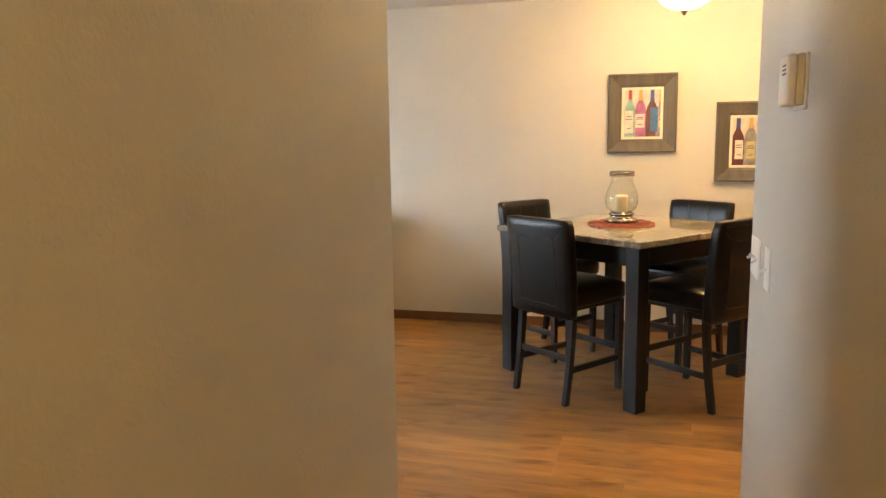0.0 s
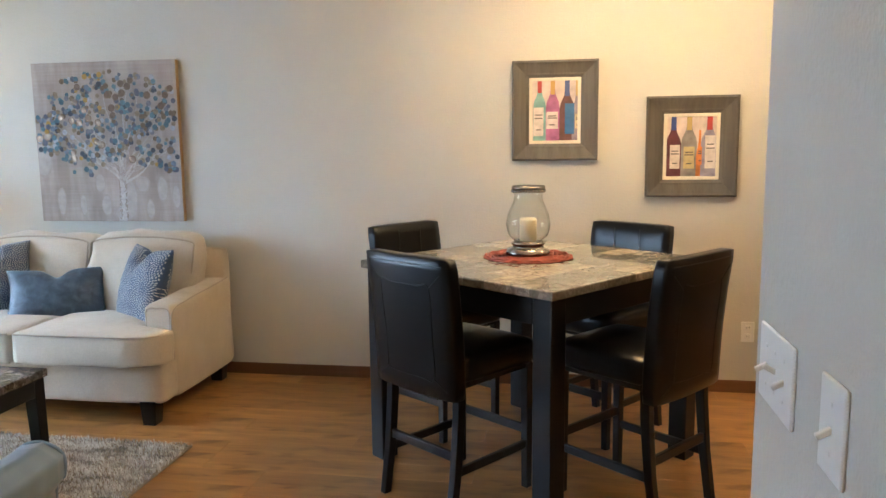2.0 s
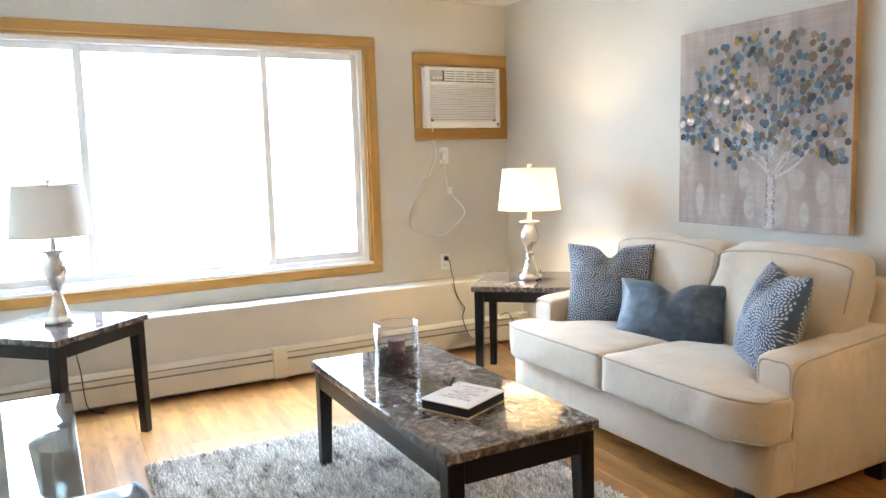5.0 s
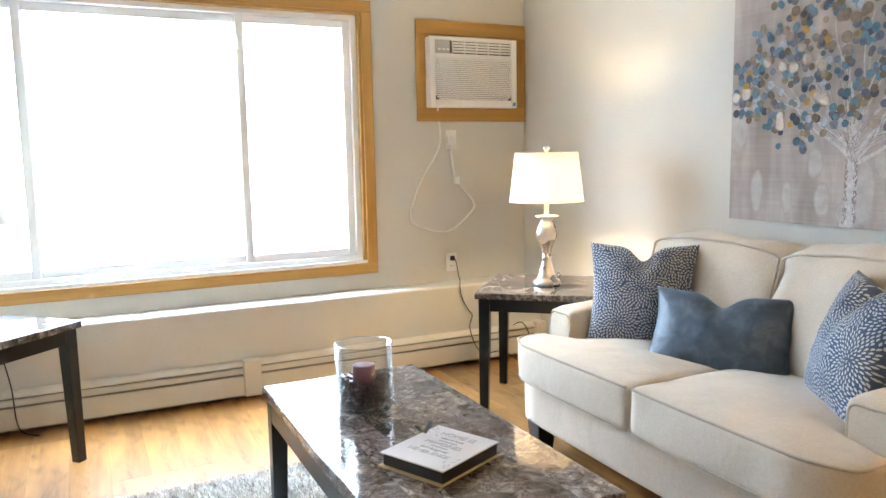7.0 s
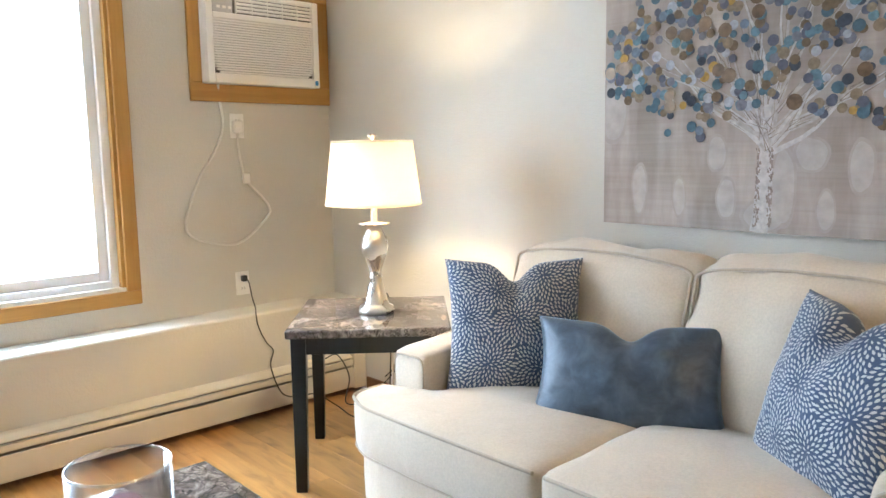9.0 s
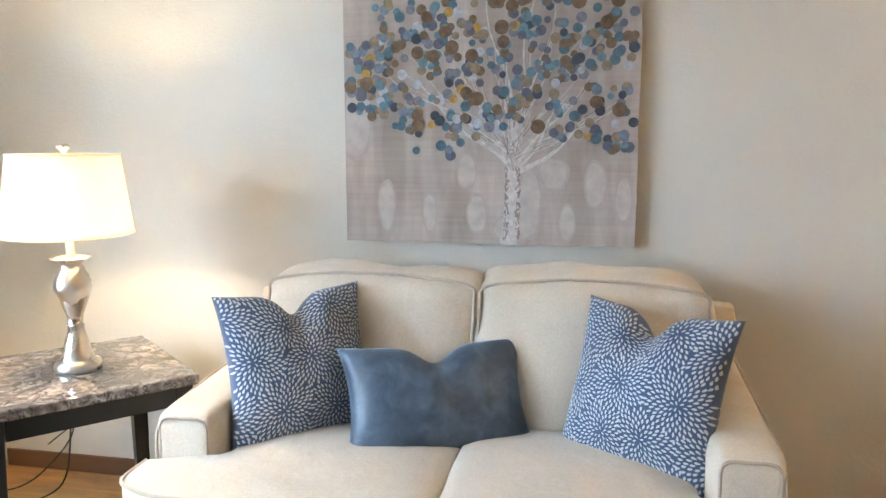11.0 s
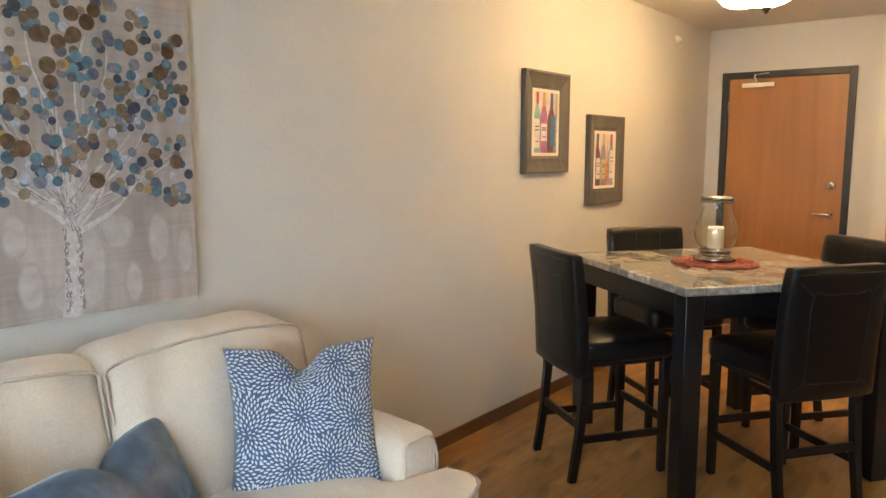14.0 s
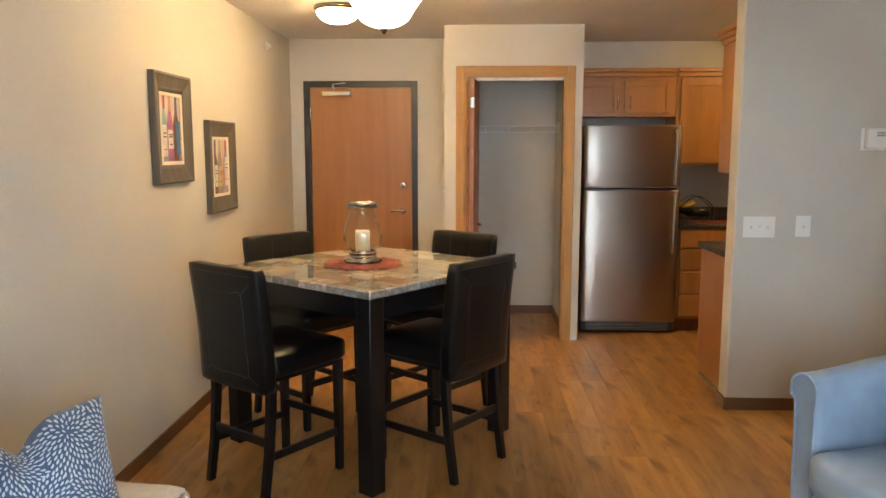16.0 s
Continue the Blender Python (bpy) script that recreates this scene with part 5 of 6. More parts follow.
framed_picture(0.496, 1.602, 0.478, 0.557, [
    (-0.085, 0.036, -0.19, 0.05, 0.10, (0.22, 0.42, 0.40), (0.42, 0.05, 0.04), (-0.034, 0.022, -0.14, 0.02), (0.66, 0.60, 0.55)),
    (-0.012, 0.038, -0.19, 0.05, 0.09, (0.40, 0.13, 0.28), (0.55, 0.33, 0.08), (-0.035, 0.03, -0.10, -0.005), (0.68, 0.62, 0.58)),
    (0.068, 0.042, -0.19, 0.04, 0.08, (0.13, 0.055, 0.045), (0.06, 0.09, 0.25), (-0.012, 0.04, -0.13, 0.04), (0.05, 0.15, 0.32)),
    (0.125, 0.03, -0.19, 0.02, 0.08, (0.27, 0.22, 0.24), (0.5, 0.35, 0.12), (-0.012, 0.02, -0.10, -0.02), (0.55, 0.45, 0.25))],
    "watercolour wine bottle print in grey-brown frame, hung higher")
framed_picture(1.241, 1.393, 0.488, 0.552, [
    (-0.095, 0.042, -0.19, 0.04, 0.09, (0.12, 0.03, 0.04), (0.05, 0.08, 0.25), (-0.018, 0.035, -0.12, 0.01), (0.66, 0.58, 0.52)),
    (-0.012, 0.042, -0.19, 0.05, 0.09, (0.27, 0.25, 0.23), (0.5, 0.36, 0.12), (-0.028, 0.03, -0.12, 0.0), (0.50, 0.42, 0.20)),
    (0.045, 0.018, -0.19, -0.03, 0.09, (0.60, 0.20, 0.04), (0.62, 0.52, 0.47), (-0.01, 0.012, -0.10, 0.0), (0.62, 0.20, 0.04)),
    (0.095, 0.044, -0.19, 0.05, 0.09, (0.30, 0.27, 0.36), (0.40, 0.05, 0.04), (-0.022, 0.034, -0.12, 0.06), (0.66, 0.60, 0.56))],
    "watercolour wine bottle print in grey-brown frame, hung lower")


def tree_canvas():
    x0, x1, z0, z1, y = -2.742, -1.772, 0.969, 1.953, NORTH - 0.042
    cx, w, h = (x0 + x1) / 2, x1 - x0, z1 - z0
    t = thing("canvas_painting", "stretched canvas of a tree with blue and brown dots", "painting", pose(cx, 0, z0))
    part("canvas", boxes((-w / 2 + 0.001, w / 2 - 0.001, y, NORTH - 0.004, 0.001, h - 0.001, 0.003)), M_CANVASEDGE, t, "ochre wrapped edge")
    part("painted_ground", boxes((-w / 2, w / 2, y - 0.002, y, 0, h, 0.001)), M_CANVAS, t, "taupe painted ground")
    rng = random.Random(11)
    # pale blurred ovals low on the picture

    def oval(px, pz, rx, rz, lift, paint, n=28):
        bm = bmesh.new()
        vs = []
        for k in range(n):
            a = -2 * math.pi * k / n
            j = 1 + 0.18 * noise.noise(Vector((px * 9 + math.cos(a), pz * 9 + math.sin(a), 3)))
            vs.append(bm.verts.new((max(-w / 2 + 0.004, min(w / 2 - 0.004, px + rx * j * math.cos(a))), y - 0.002 - lift, max(0.004, min(h - 0.004, pz + rz * j * math.sin(a))))))
        bm.faces.new(list(reversed(vs)))
        part("pale_oval", bm, paint, t, "pale washed oval")

    for px, pz, rx, rz in ((-0.445, 0.39, 0.046, 0.11), (-0.065, 0.24, 0.028, 0.055), (0.222, 0.235, 0.042, 0.046), (0.357, 0.20, 0.030, 0.072), (0.445, 0.155, 0.024, 0.068), (0.268, 0.075, 0.024, 0.055), (-0.03, 0.10, 0.028, 0.06), (0.145, 0.14, 0.032, 0.11), (-0.19, 0.10, 0.022, 0.06), (-0.34, 0.12, 0.026, 0.08), (0.09, 0.05, 0.06, 0.045)):
        lift = 0.0004 + 0.25 * (px + 0.5) * 0.001 + 0.0003 * pz
        oval(px, pz, rx * 1.22, rz * 1.16, lift, M_FAINTPAINT)
        oval(px, pz, rx, rz, lift + 0.0004, M_PALEPAINT)
    # trunk and boughs, as strokes
    dark = bmesh.new()

    def stroke(target, pts, w0, w1, lift):
        prev = None
        for i, (px, pz) in enumerate(pts):
            a = pts[max(0, i - 1)]
            b = pts[min(len(pts) - 1, i + 1)]
            d = Vector((b[0] - a[0], b[1] - a[1])).normalized()
            n = Vector((-d.y, d.x)) * (w0 + (w1 - w0) * i / (len(pts) - 1)) / 2
            pair = (target.verts.new((px + n.x, y - 0.002 - lift, pz + n.y)), target.verts.new((px - n.x, y - 0.002 - lift, pz - n.y)))
            if prev:
                target.faces.new((prev[0], pair[0], pair[1], prev[1]))
            prev = pair

    tx = 0.088
    bm = bmesh.new()
    stroke(bm, [(tx - 0.012, 0.0), (tx - 0.004, 0.06), (tx, 0.14), (tx, 0.22), (tx + 0.004, 0.29), (tx, 0.36)], 0.056, 0.04, 0.001)
    part("trunk", bm, M_BARK, t, "white painted trunk")
    for k in range(34):
        a = radians(22 + 136 * (k + 0.5) / 34 + rng.uniform(-4, 4))
        L = rng.uniform(0.28, 0.56)
        pts = [(tx + rng.uniform(-0.018, 0.018), 0.24 + rng.uniform(0, 0.09))]
        for s in range(1, 9):
            a2 = a + 0.20 * math.sin(s * 1.1 + k) + 0.10 * (1.57 - a) * s / 8
            pts.append((max(-w / 2 + 0.02, min(w / 2 - 0.02, pts[-1][0] + L / 8 * math.cos(a2))), min(h - 0.06, pts[-1][1] + L / 8 * math.sin(a2))))
        bm = bmesh.new()
        stroke(bm, pts, rng.uniform(0.008, 0.018), 0.002, 0.0012 + 0.00004 * k)
        part("bough", bm, M_BARK if k % 3 == 0 else M_FAINTBARK, t, "white painted bough")
        for q in range(len(pts) - 1):
            if rng.random() < 0.55:
                side_x = rng.choice((-0.005, 0.005))
                stroke(dark, [(pts[q][0] + side_x, pts[q][1]), (pts[q + 1][0] + side_x, pts[q + 1][1])], rng.uniform(0.0015, 0.004), 0.001, 0.0027 + 0.00001 * k)
    for k in range(110):
        zz = rng.uniform(0.01, 0.25)
        xx = tx + rng.choice((-1, 1)) * rng.uniform(0.012, 0.026)
        stroke(dark, [(xx, zz), (xx + rng.uniform(-0.004, 0.004), zz + rng.uniform(0.004, 0.014))], rng.uniform(0.003, 0.009), 0.003, 0.0031 + 0.000002 * k)
    tagged(part("bark_texture", dark, M_BARKDARK, t, "grey bark strokes"), kind="stuff")
    # leaves: round dabs, in clusters
    bm = bmesh.new()
    bronze = surface("bronze_dabs", (0.13, 0.085, 0.05), 0.35, 0.5, vary=0.4, blot=40)
    count = 0

    def dab(target, px, pz, r, lift):
        n = 12
        f = target.faces.new([target.verts.new((px + r * math.cos(-2 * math.pi * k / n), y - 0.002 - lift, pz + r * math.sin(-2 * math.pi * k / n))) for k in range(n)])
        f.normal_update()
        if f.normal.y > 0:
            bmesh.ops.reverse_faces(target, faces=[f])

    def in_crown(px, pz):
        low = np.interp(px, (-0.49, -0.30, -0.23, -0.16, -0.10, -0.06, 0.0, 0.09, 0.2, 0.28, 0.36, 0.45, 0.49), (0.44, 0.38, 0.30, 0.25, 0.25, 0.33, 0.36, 0.40, 0.33, 0.35, 0.33, 0.28, 0.30))
        top = np.interp(px, (-0.48, -0.40, -0.30, -0.15, 0.0, 0.2, 0.35, 0.42, 0.48), (0.68, 0.82, 0.87, 0.91, 0.93, 0.92, 0.88, 0.86, 0.75))
        return abs(px) < 0.468 and low < pz < top

    while count < 560:
        gx, gz = rng.uniform(-0.5, 0.5), rng.uniform(0.25, 0.97)
        for k in range(rng.randint(2, 5)):
            px, pz = gx + rng.gauss(0, 0.034), gz + rng.gauss(0, 0.028)
            if in_crown(px, pz):
                dab(bm, px, pz, rng.choice((0.0115, 0.013, 0.0145, 0.016, 0.0175)), 0.0034 + 0.0000025 * count)
                count += 1
    for k in range(30):
        px, pz = rng.uniform(-0.47, 0.47), rng.uniform(0.36, 0.93)
        if in_crown(px, pz):
            big = bmesh.new()
            dab(big, px, pz, rng.uniform(0.019, 0.024), 0.0050 + 0.000005 * k)
            part("bronze_dot", big, bronze, t, "larger bronze dab")
    dots = island_colours("painted_dots", [(0.0, (0.085, 0.145, 0.185)), (0.14, (0.13, 0.215, 0.26)), (0.27, (0.11, 0.12, 0.155)), (0.40, (0.19, 0.19, 0.225)), (0.50, (0.055, 0.065, 0.085)), (0.58, (0.16, 0.118, 0.075)), (0.72, (0.25, 0.195, 0.135)), (0.86, (0.17, 0.21, 0.27)), (0.91, (0.42, 0.26, 0.075)), (0.945, (0.42, 0.43, 0.48))], 0.85)
    tagged(part("leaf_dots", bm, dots, t, "round blue, grey and brown dabs"), kind="stuff")


tree_canvas()


# ---- loveseat ----
def loveseat():
    x0, x1 = -3.03, -1.455
    y0, y1 = 4.99, 5.90
    cx = (x0 + x1) / 2
    s = thing("loveseat", "cream linen two-seat sofa with dark block feet", "sofa")
    part("base", soft_box(cx, (y0 + y1) / 2 + 0.01, 0.225, x1 - x0 - 0.01, y1 - y0 - 0.04, 0.23, 0.03, (0, 0.006, 0), 12, 0.004, 3), M_SOFA, s, "upholstered base")
    for sx, xa in ((-1, x0), (1, x1)):
        xc = xa - sx * 0.085

        def slope(p):
            k = (p.y + 0.36) / 0.72
            return Vector((p.x, p.y, p.z + (0.045 * k * k if p.z > 0 else 0)))

        arm = part("arm", soft_box(xc, 5.515, 0.355, 0.17, 0.71, 0.50, 0.032, (0.006, 0.0, 0.01), 12, 0.003, 4 + sx, slope), M_SOFA, s, "track arm")
        z1, z0 = 0.585, 0.16
        pts = [(xc + d * 0.066, 5.164, z) for d, z in ((-1, 0.30), (-1, 0.50), (-0.9, z1 - 0.005), (0, z1 + 0.004), (0.9, z1 - 0.005), (1, 0.50), (1, 0.30))]
        part("arm_piping", tube(pts, 0.0045, 6), M_PIPING, arm, "cream piping")
        part("side_seam", tube([(xa - sx * 0.008, 5.17, 0.20), (xa - sx * 0.008, 5.17, 0.35), (xa - sx * 0.008, 5.173, 0.56), (xa - sx * 0.009, 5.35, 0.602), (xa - sx * 0.009, 5.6, 0.620), (xa - sx * 0.009, 5.84, 0.640)], 0.004, 6), M_PIPING, arm, "cream piping")
    part("back_frame", soft_box(cx, 5.845, 0.50, x1 - x0 - 0.03, 0.11, 0.64, 0.03, (0, 0.004, 0), 10, 0.003, 8), M_SOFA, s, "upholstered back frame")
    # T-shaped seat cushions
    half = (x1 - x0) / 2
    for sx in (-1, 1):
        w = half + 0.012

        def tee(p, sx=sx, w=w):
            # narrow behind the arm front, bowed out at the front edge
            k = max(0.0, min(1.0, (p.y + 0.14) / 0.07))
            side = sx * p.x > 0
            x = p.x
            if side and k > 0:
                x = p.x * (1 - k * (0.20 / w) * 2)
            front = max(0.0, min(1.0, (-p.y - 0.08) / 0.2))
            over = max(0.0, sx * p.x - (w / 2 - 0.16)) / 0.16
            y = p.y + front * 0.075 * over * over
            return Vector((x, y, p.z))

        c = part("seat_cushion", soft_box(cx + sx * (w / 2 + 0.001), 5.255, 0.405, w, 0.61, 0.17, 0.024, (0.004, 0.012, 0.022), 18, 0.006, 20 + sx, tee), M_SOFA, s, "plump T-shaped seat cushion")
        edge = []
        for i in range(13):
            u = -1 + 2 * i / 12
            px = u * (w / 2 - 0.016)
            edge.append((cx + sx * (w / 2 + 0.001) + px, 4.953 - 0.006 * (1 - u * u) + 0.075 * (max(0.0, sx * px - (w / 2 - 0.16)) / 0.16) ** 2, 0.482))
        xo = cx + sx * (w + 0.001) - sx * 0.008
        edge = ([(xo, 5.13, 0.482)] + edge) if sx < 0 else (edge + [(xo, 5.13, 0.482)])
        part("piping", tube(edge, 0.0055, 6), M_PIPING, c, "cream piping")
        low = [(px, py + 0.004, 0.330) for px, py, pz in edge]
        part("piping", tube(low, 0.004, 6), M_PIPING, c, "cream piping")
    for sx in (-1, 1):
        w = half - 0.115

        def lean(p, sx=sx):
            k = (p.z + 0.22) / 0.44
            crown = 0.018 * (1 - (2 * p.x / w) ** 2) if p.z > 0.1 else 0
            return Vector((p.x * (1 + 0.03 * k), p.y + 0.13 * k, p.z + crown))

        bx = cx + sx * (w / 2 + 0.002)

        def rumple(p, sx=sx, lean=lean, w=w):
            # slack folds running down from the upper inner corner, deeper at the edges
            q = lean(p)
            edge = max(0.0, abs(2 * p.x / w) - 0.45)
            fold = 0.012 * edge * math.sin(26 * p.z + 13 * p.x + sx) + 0.006 * noise.noise(Vector((p.x * 16, p.z * 9, 7 + sx)))
            return q + Vector((0.4 * fold * sx, fold if p.y < 0 else 0, 0.35 * fold))

        c = part("back_cushion", soft_box(bx, 5.62, 0.675, w, 0.19, 0.44, 0.05, (0.006, 0.035, 0.012), 22, 0.026, 40 + sx * 3, rumple), M_SOFA, s, "soft loose back cushion")
        rim = []
        for px, pz in ((-0.48, -0.12), (-0.48, 0.05), (-0.478, 0.15), (-0.45, 0.195), (-0.2, 0.207), (0.0, 0.208), (0.2, 0.207), (0.45, 0.195), (0.478, 0.15), (0.48, 0.05), (0.48, -0.12)):
            q = lean(Vector((px * w, -0.083, pz)))
            rim.append((bx + q.x, 5.62 + q.y - 0.002, 0.675 + q.z + 0.002))
        part("piping", tube(rim, 0.005, 6), M_PIPING, c, "cream piping")
    for fx in (x0 + 0.09, x1 - 0.09):
        for fy in (y0 + 0.075, y1 - 0.08):
            bm = bmesh.new()
            vs = box(bm, -0.045, 0.045, -0.045, 0.045, 0, 0.13, 0.005)
            for v in vs:
                k = 0.78 + 0.22 * v.co.z / 0.13
                v.co.x, v.co.y = v.co.x * k + fx, v.co.y * k + fy
            part("foot", bm, M_BLACKWOOD, s, "black block foot")


loveseat()


def pillow_surface(w, h, thick, dip, sign):
    """Front (+1) or back (-1) of a stuffed pillow with pointed corners and a pinched top edge."""
    def f(u, v):
        a, b = 2 * u - 1, 2 * v - 1
        x = a * w / 2 * (1 - 0.10 * (1 - b * b))
        z = b * h / 2 * (1 - 0.075 * (1 - a * a))
        z -= dip * math.exp(-(a / 0.22) ** 2) * max(0.0, b) ** 2.5
        puff = (max(0.0, 1 - a * a) ** 0.48) * (max(0.0, 1 - b * b) ** 0.48)
        chop = 1 - 0.45 * math.exp(-(a / 0.16) ** 2) * max(0.0, (b + 0.1)) ** 1.5
        crease = math.exp(-((a - 0.35 * (1 - b)) / 0.09) ** 2) + math.exp(-((a + 0.35 * (1 - b)) / 0.09) ** 2)
        ripple = (0.007 * noise.noise(Vector((a * 3.1 + w * 9, b * 3.1, 4.0 * sign))) + 0.004 * noise.noise(Vector((a * 7.3, b * 6.1 + w * 5, 2.0 * sign))) - 0.006 * crease * max(0.0, b + 0.2)) * puff
        return Vector((x, -sign * (thick / 2 * puff * chop + ripple), z))
    return f


def pillow(label, m, w, h, thick, dip, mat, petals=False, seed=1):
    t = thing("throw_pillow", label, "pillow", m, "pillows on the sofa")
    front, back = pillow_surface(w, h, thick, dip, 1), pillow_surface(w, h, thick, dip, -1)
    bm = bmesh.new()
    n = 44
    for f, flip in ((front, False), (back, True)):
        vs = [[bm.verts.new(f(i / n, j / n)) for j in range(n + 1)] for i in range(n + 1)]
        for i in range(n):
            for j in range(n):
                q = (vs[i][j], vs[i + 1][j], vs[i + 1][j + 1], vs[i][j + 1])
                fc = bm.faces.new(tuple(reversed(q)) if flip else q)
                fc.smooth = True
    bmesh.ops.remove_doubles(bm, verts=bm.verts, dist=0.0004)
    cover = part("cover", bm, mat, t)
    if petals:
        rng = random.Random(seed)
        verts, faces = [], []
        step = 0.165
        centres = [(i * step + (0.5 * step if j % 2 else 0) + rng.uniform(-0.03, 0.03), j * step * 0.87 + rng.uniform(-0.03, 0.03)) for i in range(-3, 4) for j in range(-3, 4)]
        for side, f in ((1, front), (-1, back)):
            for ci, (cxp, czp) in enumerate(centres):
                for k in range(1, 360):
                    for a, r in ((k * 2.39996 + ci, 0.0073 * math.sqrt(k)),):
                        L, wd = (0.0128, 0.0062) if r > 0.03 else (0.0108, 0.0048)
                        a += rng.uniform(-0.02, 0.02)
                        px, pz = cxp + r * math.cos(a), czp + r * math.sin(a)
                        near = min(range(len(centres)), key=lambda q: (centres[q][0] - px) ** 2 + (centres[q][1] - pz) ** 2)
                        if near != ci:
                            continue
                        uu, vv = px / w + 0.5, pz / h + 0.5
                        if not (0.008 < uu < 0.992 and 0.008 < vv < 0.992):
                            continue
                        base = len(verts)
                        for q, ww in ((-0.5, 0.25), (-0.1, 0.9), (0.2, 1.0), (0.5, 0.3)):
                            for sgn in (-1, 1):
                                qx = px + L * q * math.cos(a) - sgn * wd * ww * 0.5 * math.sin(a)
                                qz = pz + L * q * math.sin(a) + sgn * wd * ww * 0.5 * math.cos(a)
                                p3 = f(min(1, max(0, qx / w + 0.5)), min(1, max(0, qz / h + 0.5)))
                                verts.append((p3.x, p3.y - side * 0.0018, p3.z))
                        for s in range(3):
                            b0 = base + 2 * s
                            faces.append((b0, b0 + 2, b0 + 3, b0 + 1))
        me = bpy.data.meshes.new("petals")
        me.from_pydata(verts, [], faces)
        me.materials.append(M_PETAL)
        ob = new("petal_print", me)
        ob.parent = t
        tagged(ob, "ivory petal print", kind="stuff")
    return t


pillow("blue cotton pillow with ivory petal print by the lamp", pose(-2.725, 5.42, 0.675, -17, 0, 44), 0.445, 0.44, 0.20, 0.06, M_NAVY, True, 3)
pillow("slate blue velvet lumbar pillow", pose(-2.321, 5.44, 0.592, -27, 0, 26), 0.545, 0.325, 0.185, 0.05, M_VELVET)
pillow("blue cotton pillow with ivory petal print by the arm", pose(-1.76, 5.42, 0.66, -19, 0, -34), 0.45, 0.45, 0.20, 0.066, M_NAVY, True, 8)


# ---- occasional tables, lamps, things on them ----
wood_table("end_table", "stone-topped end table beside the sofa", pose(-3.478, 5.434, 0, 0, 0, 49), 0.59, 0.59, 0.61, 0.032, 0.055, 0.016, M_STONE_D, 0.06, 0.25)
wood_table("end_table", "stone-topped end table by the window", pose(-3.775, 2.895, 0, 0, 0, 45), 0.60, 0.60, 0.61, 0.032, 0.055, 0.016, M_STONE_D, 0.06, 0.25)
wood_table("coffee_table", "oblong coffee table with grey stone-look top", pose(-2.262, 4.158, 0.012), 1.24, 0.575, 0.47, 0.036, 0.06, 0.012, M_STONE_D, 0.075, 0.25)


def table_lamp(x, y, z, shade_mat, label):
    t = thing("table_lamp", label, "lamp", pose(x, y, z), "matching table lamps")
    part("base", lathe([(0.0, 0.0), (0.067, 0.0), (0.069, 0.01), (0.066, 0.025), (0.052, 0.032), (0.048, 0.04), (0.040, 0.065), (0.028, 0.11), (0.022, 0.135), (0.025, 0.138), (0.025, 0.143), (0.021, 0.146), (0.024, 0.17), (0.038, 0.21), (0.052, 0.245), (0.054, 0.265), (0.048, 0.292), (0.034, 0.315), (0.030, 0.328), (0.036, 0.338), (0.058, 0.345), (0.06, 0.35), (0.034, 0.354), (0.0, 0.355)], 44, False), M_NICKEL, t, "turned brushed nickel body")
    # lit lamp's socket is lightened by colour: cream instead of nickel
    part("socket", lathe([(0.012, 0.354), (0.012, 0.45)], 20), M_CREAMMAT if shade_mat is M_SHADE else M_NICKEL, t)
    prof = [(0.184, 0.422), (0.155, 0.662)]
    part("shade", lathe(prof + [(r - 0.002, zz) for r, zz in reversed(prof)], 56, False), shade_mat, t, "tapered ivory drum shade")
    for zz, r in ((0.424, 0.1845), (0.660, 0.1555)):
        part("shade_trim", lathe([(r, zz - 0.004), (r + 0.0015, zz - 0.002), (r + 0.0015, zz + 0.002), (r, zz + 0.004)], 56, False), shade_mat, t)
    bm = bmesh.new()
    for k in range(3):
        a = 2 * math.pi * k / 3
        bar(bm, (0, 0, 0.652), (0.154 * math.cos(a), 0.154 * math.sin(a), 0.657), 0.003, 0.003, 0)
    bar(bm, (0, 0, 0.42), (0, 0, 0.655), 0.005, 0.005, 0)
    part("harp", bm, M_NICKEL, t)
    part("finial", lathe([(0.006, 0.655), (0.006, 0.668), (0.02, 0.682), (0.016, 0.69), (0.008, 0.693)], 20), M_NICKEL, t, "small finial")


table_lamp(LAMP1[0], LAMP1[1], 0.61, M_SHADE, "lit brushed nickel lamp with ivory shade")
table_lamp(-3.79, 2.92, 0.61, M_SHADEOFF, "unlit brushed nickel lamp with ivory shade")


def cord(name, pts, label):
    t = thing(name, label, "cord")
    part("cable", tube(pts, 0.0032, 6), M_CORDB, t)
    return t


c = cord("lamp_cord", [(WEST + 0.03, 5.42, 0.635), (-4.462, 5.435, 0.61), (-4.462, 5.45, 0.53), (-4.44, 5.45, 0.494), (-4.36, 5.41, 0.493), (-4.296, 5.375, 0.485), (-4.294, 5.385, 0.42), (-4.294, 5.42, 0.345), (-4.294, 5.455, 0.298), (-4.292, 5.44, 0.25), (-4.25, 5.415, 0.228), (-4.218, 5.42, 0.16), (-4.205, 5.45, 0.10), (-4.17, 5.50, 0.085), (-4.10, 5.56, 0.10), (-4.02, 5.62, 0.05), (-3.92, 5.66, 0.008), (-3.80, 5.74, 0.06), (-3.73, 5.72, 0.30), (-3.705, 5.70, 0.55), (-3.68, 5.67, 0.622), (-3.62, 5.60, 0.614), (-3.52, 5.50, 0.616)], "black lamp cord trailing down the wall")
part("plug", boxes((WEST + 0.008, WEST + 0.035, 5.407, 5.433, 0.615, 0.645, 0.005)), M_BLACKPLASTIC, c, "black plug")
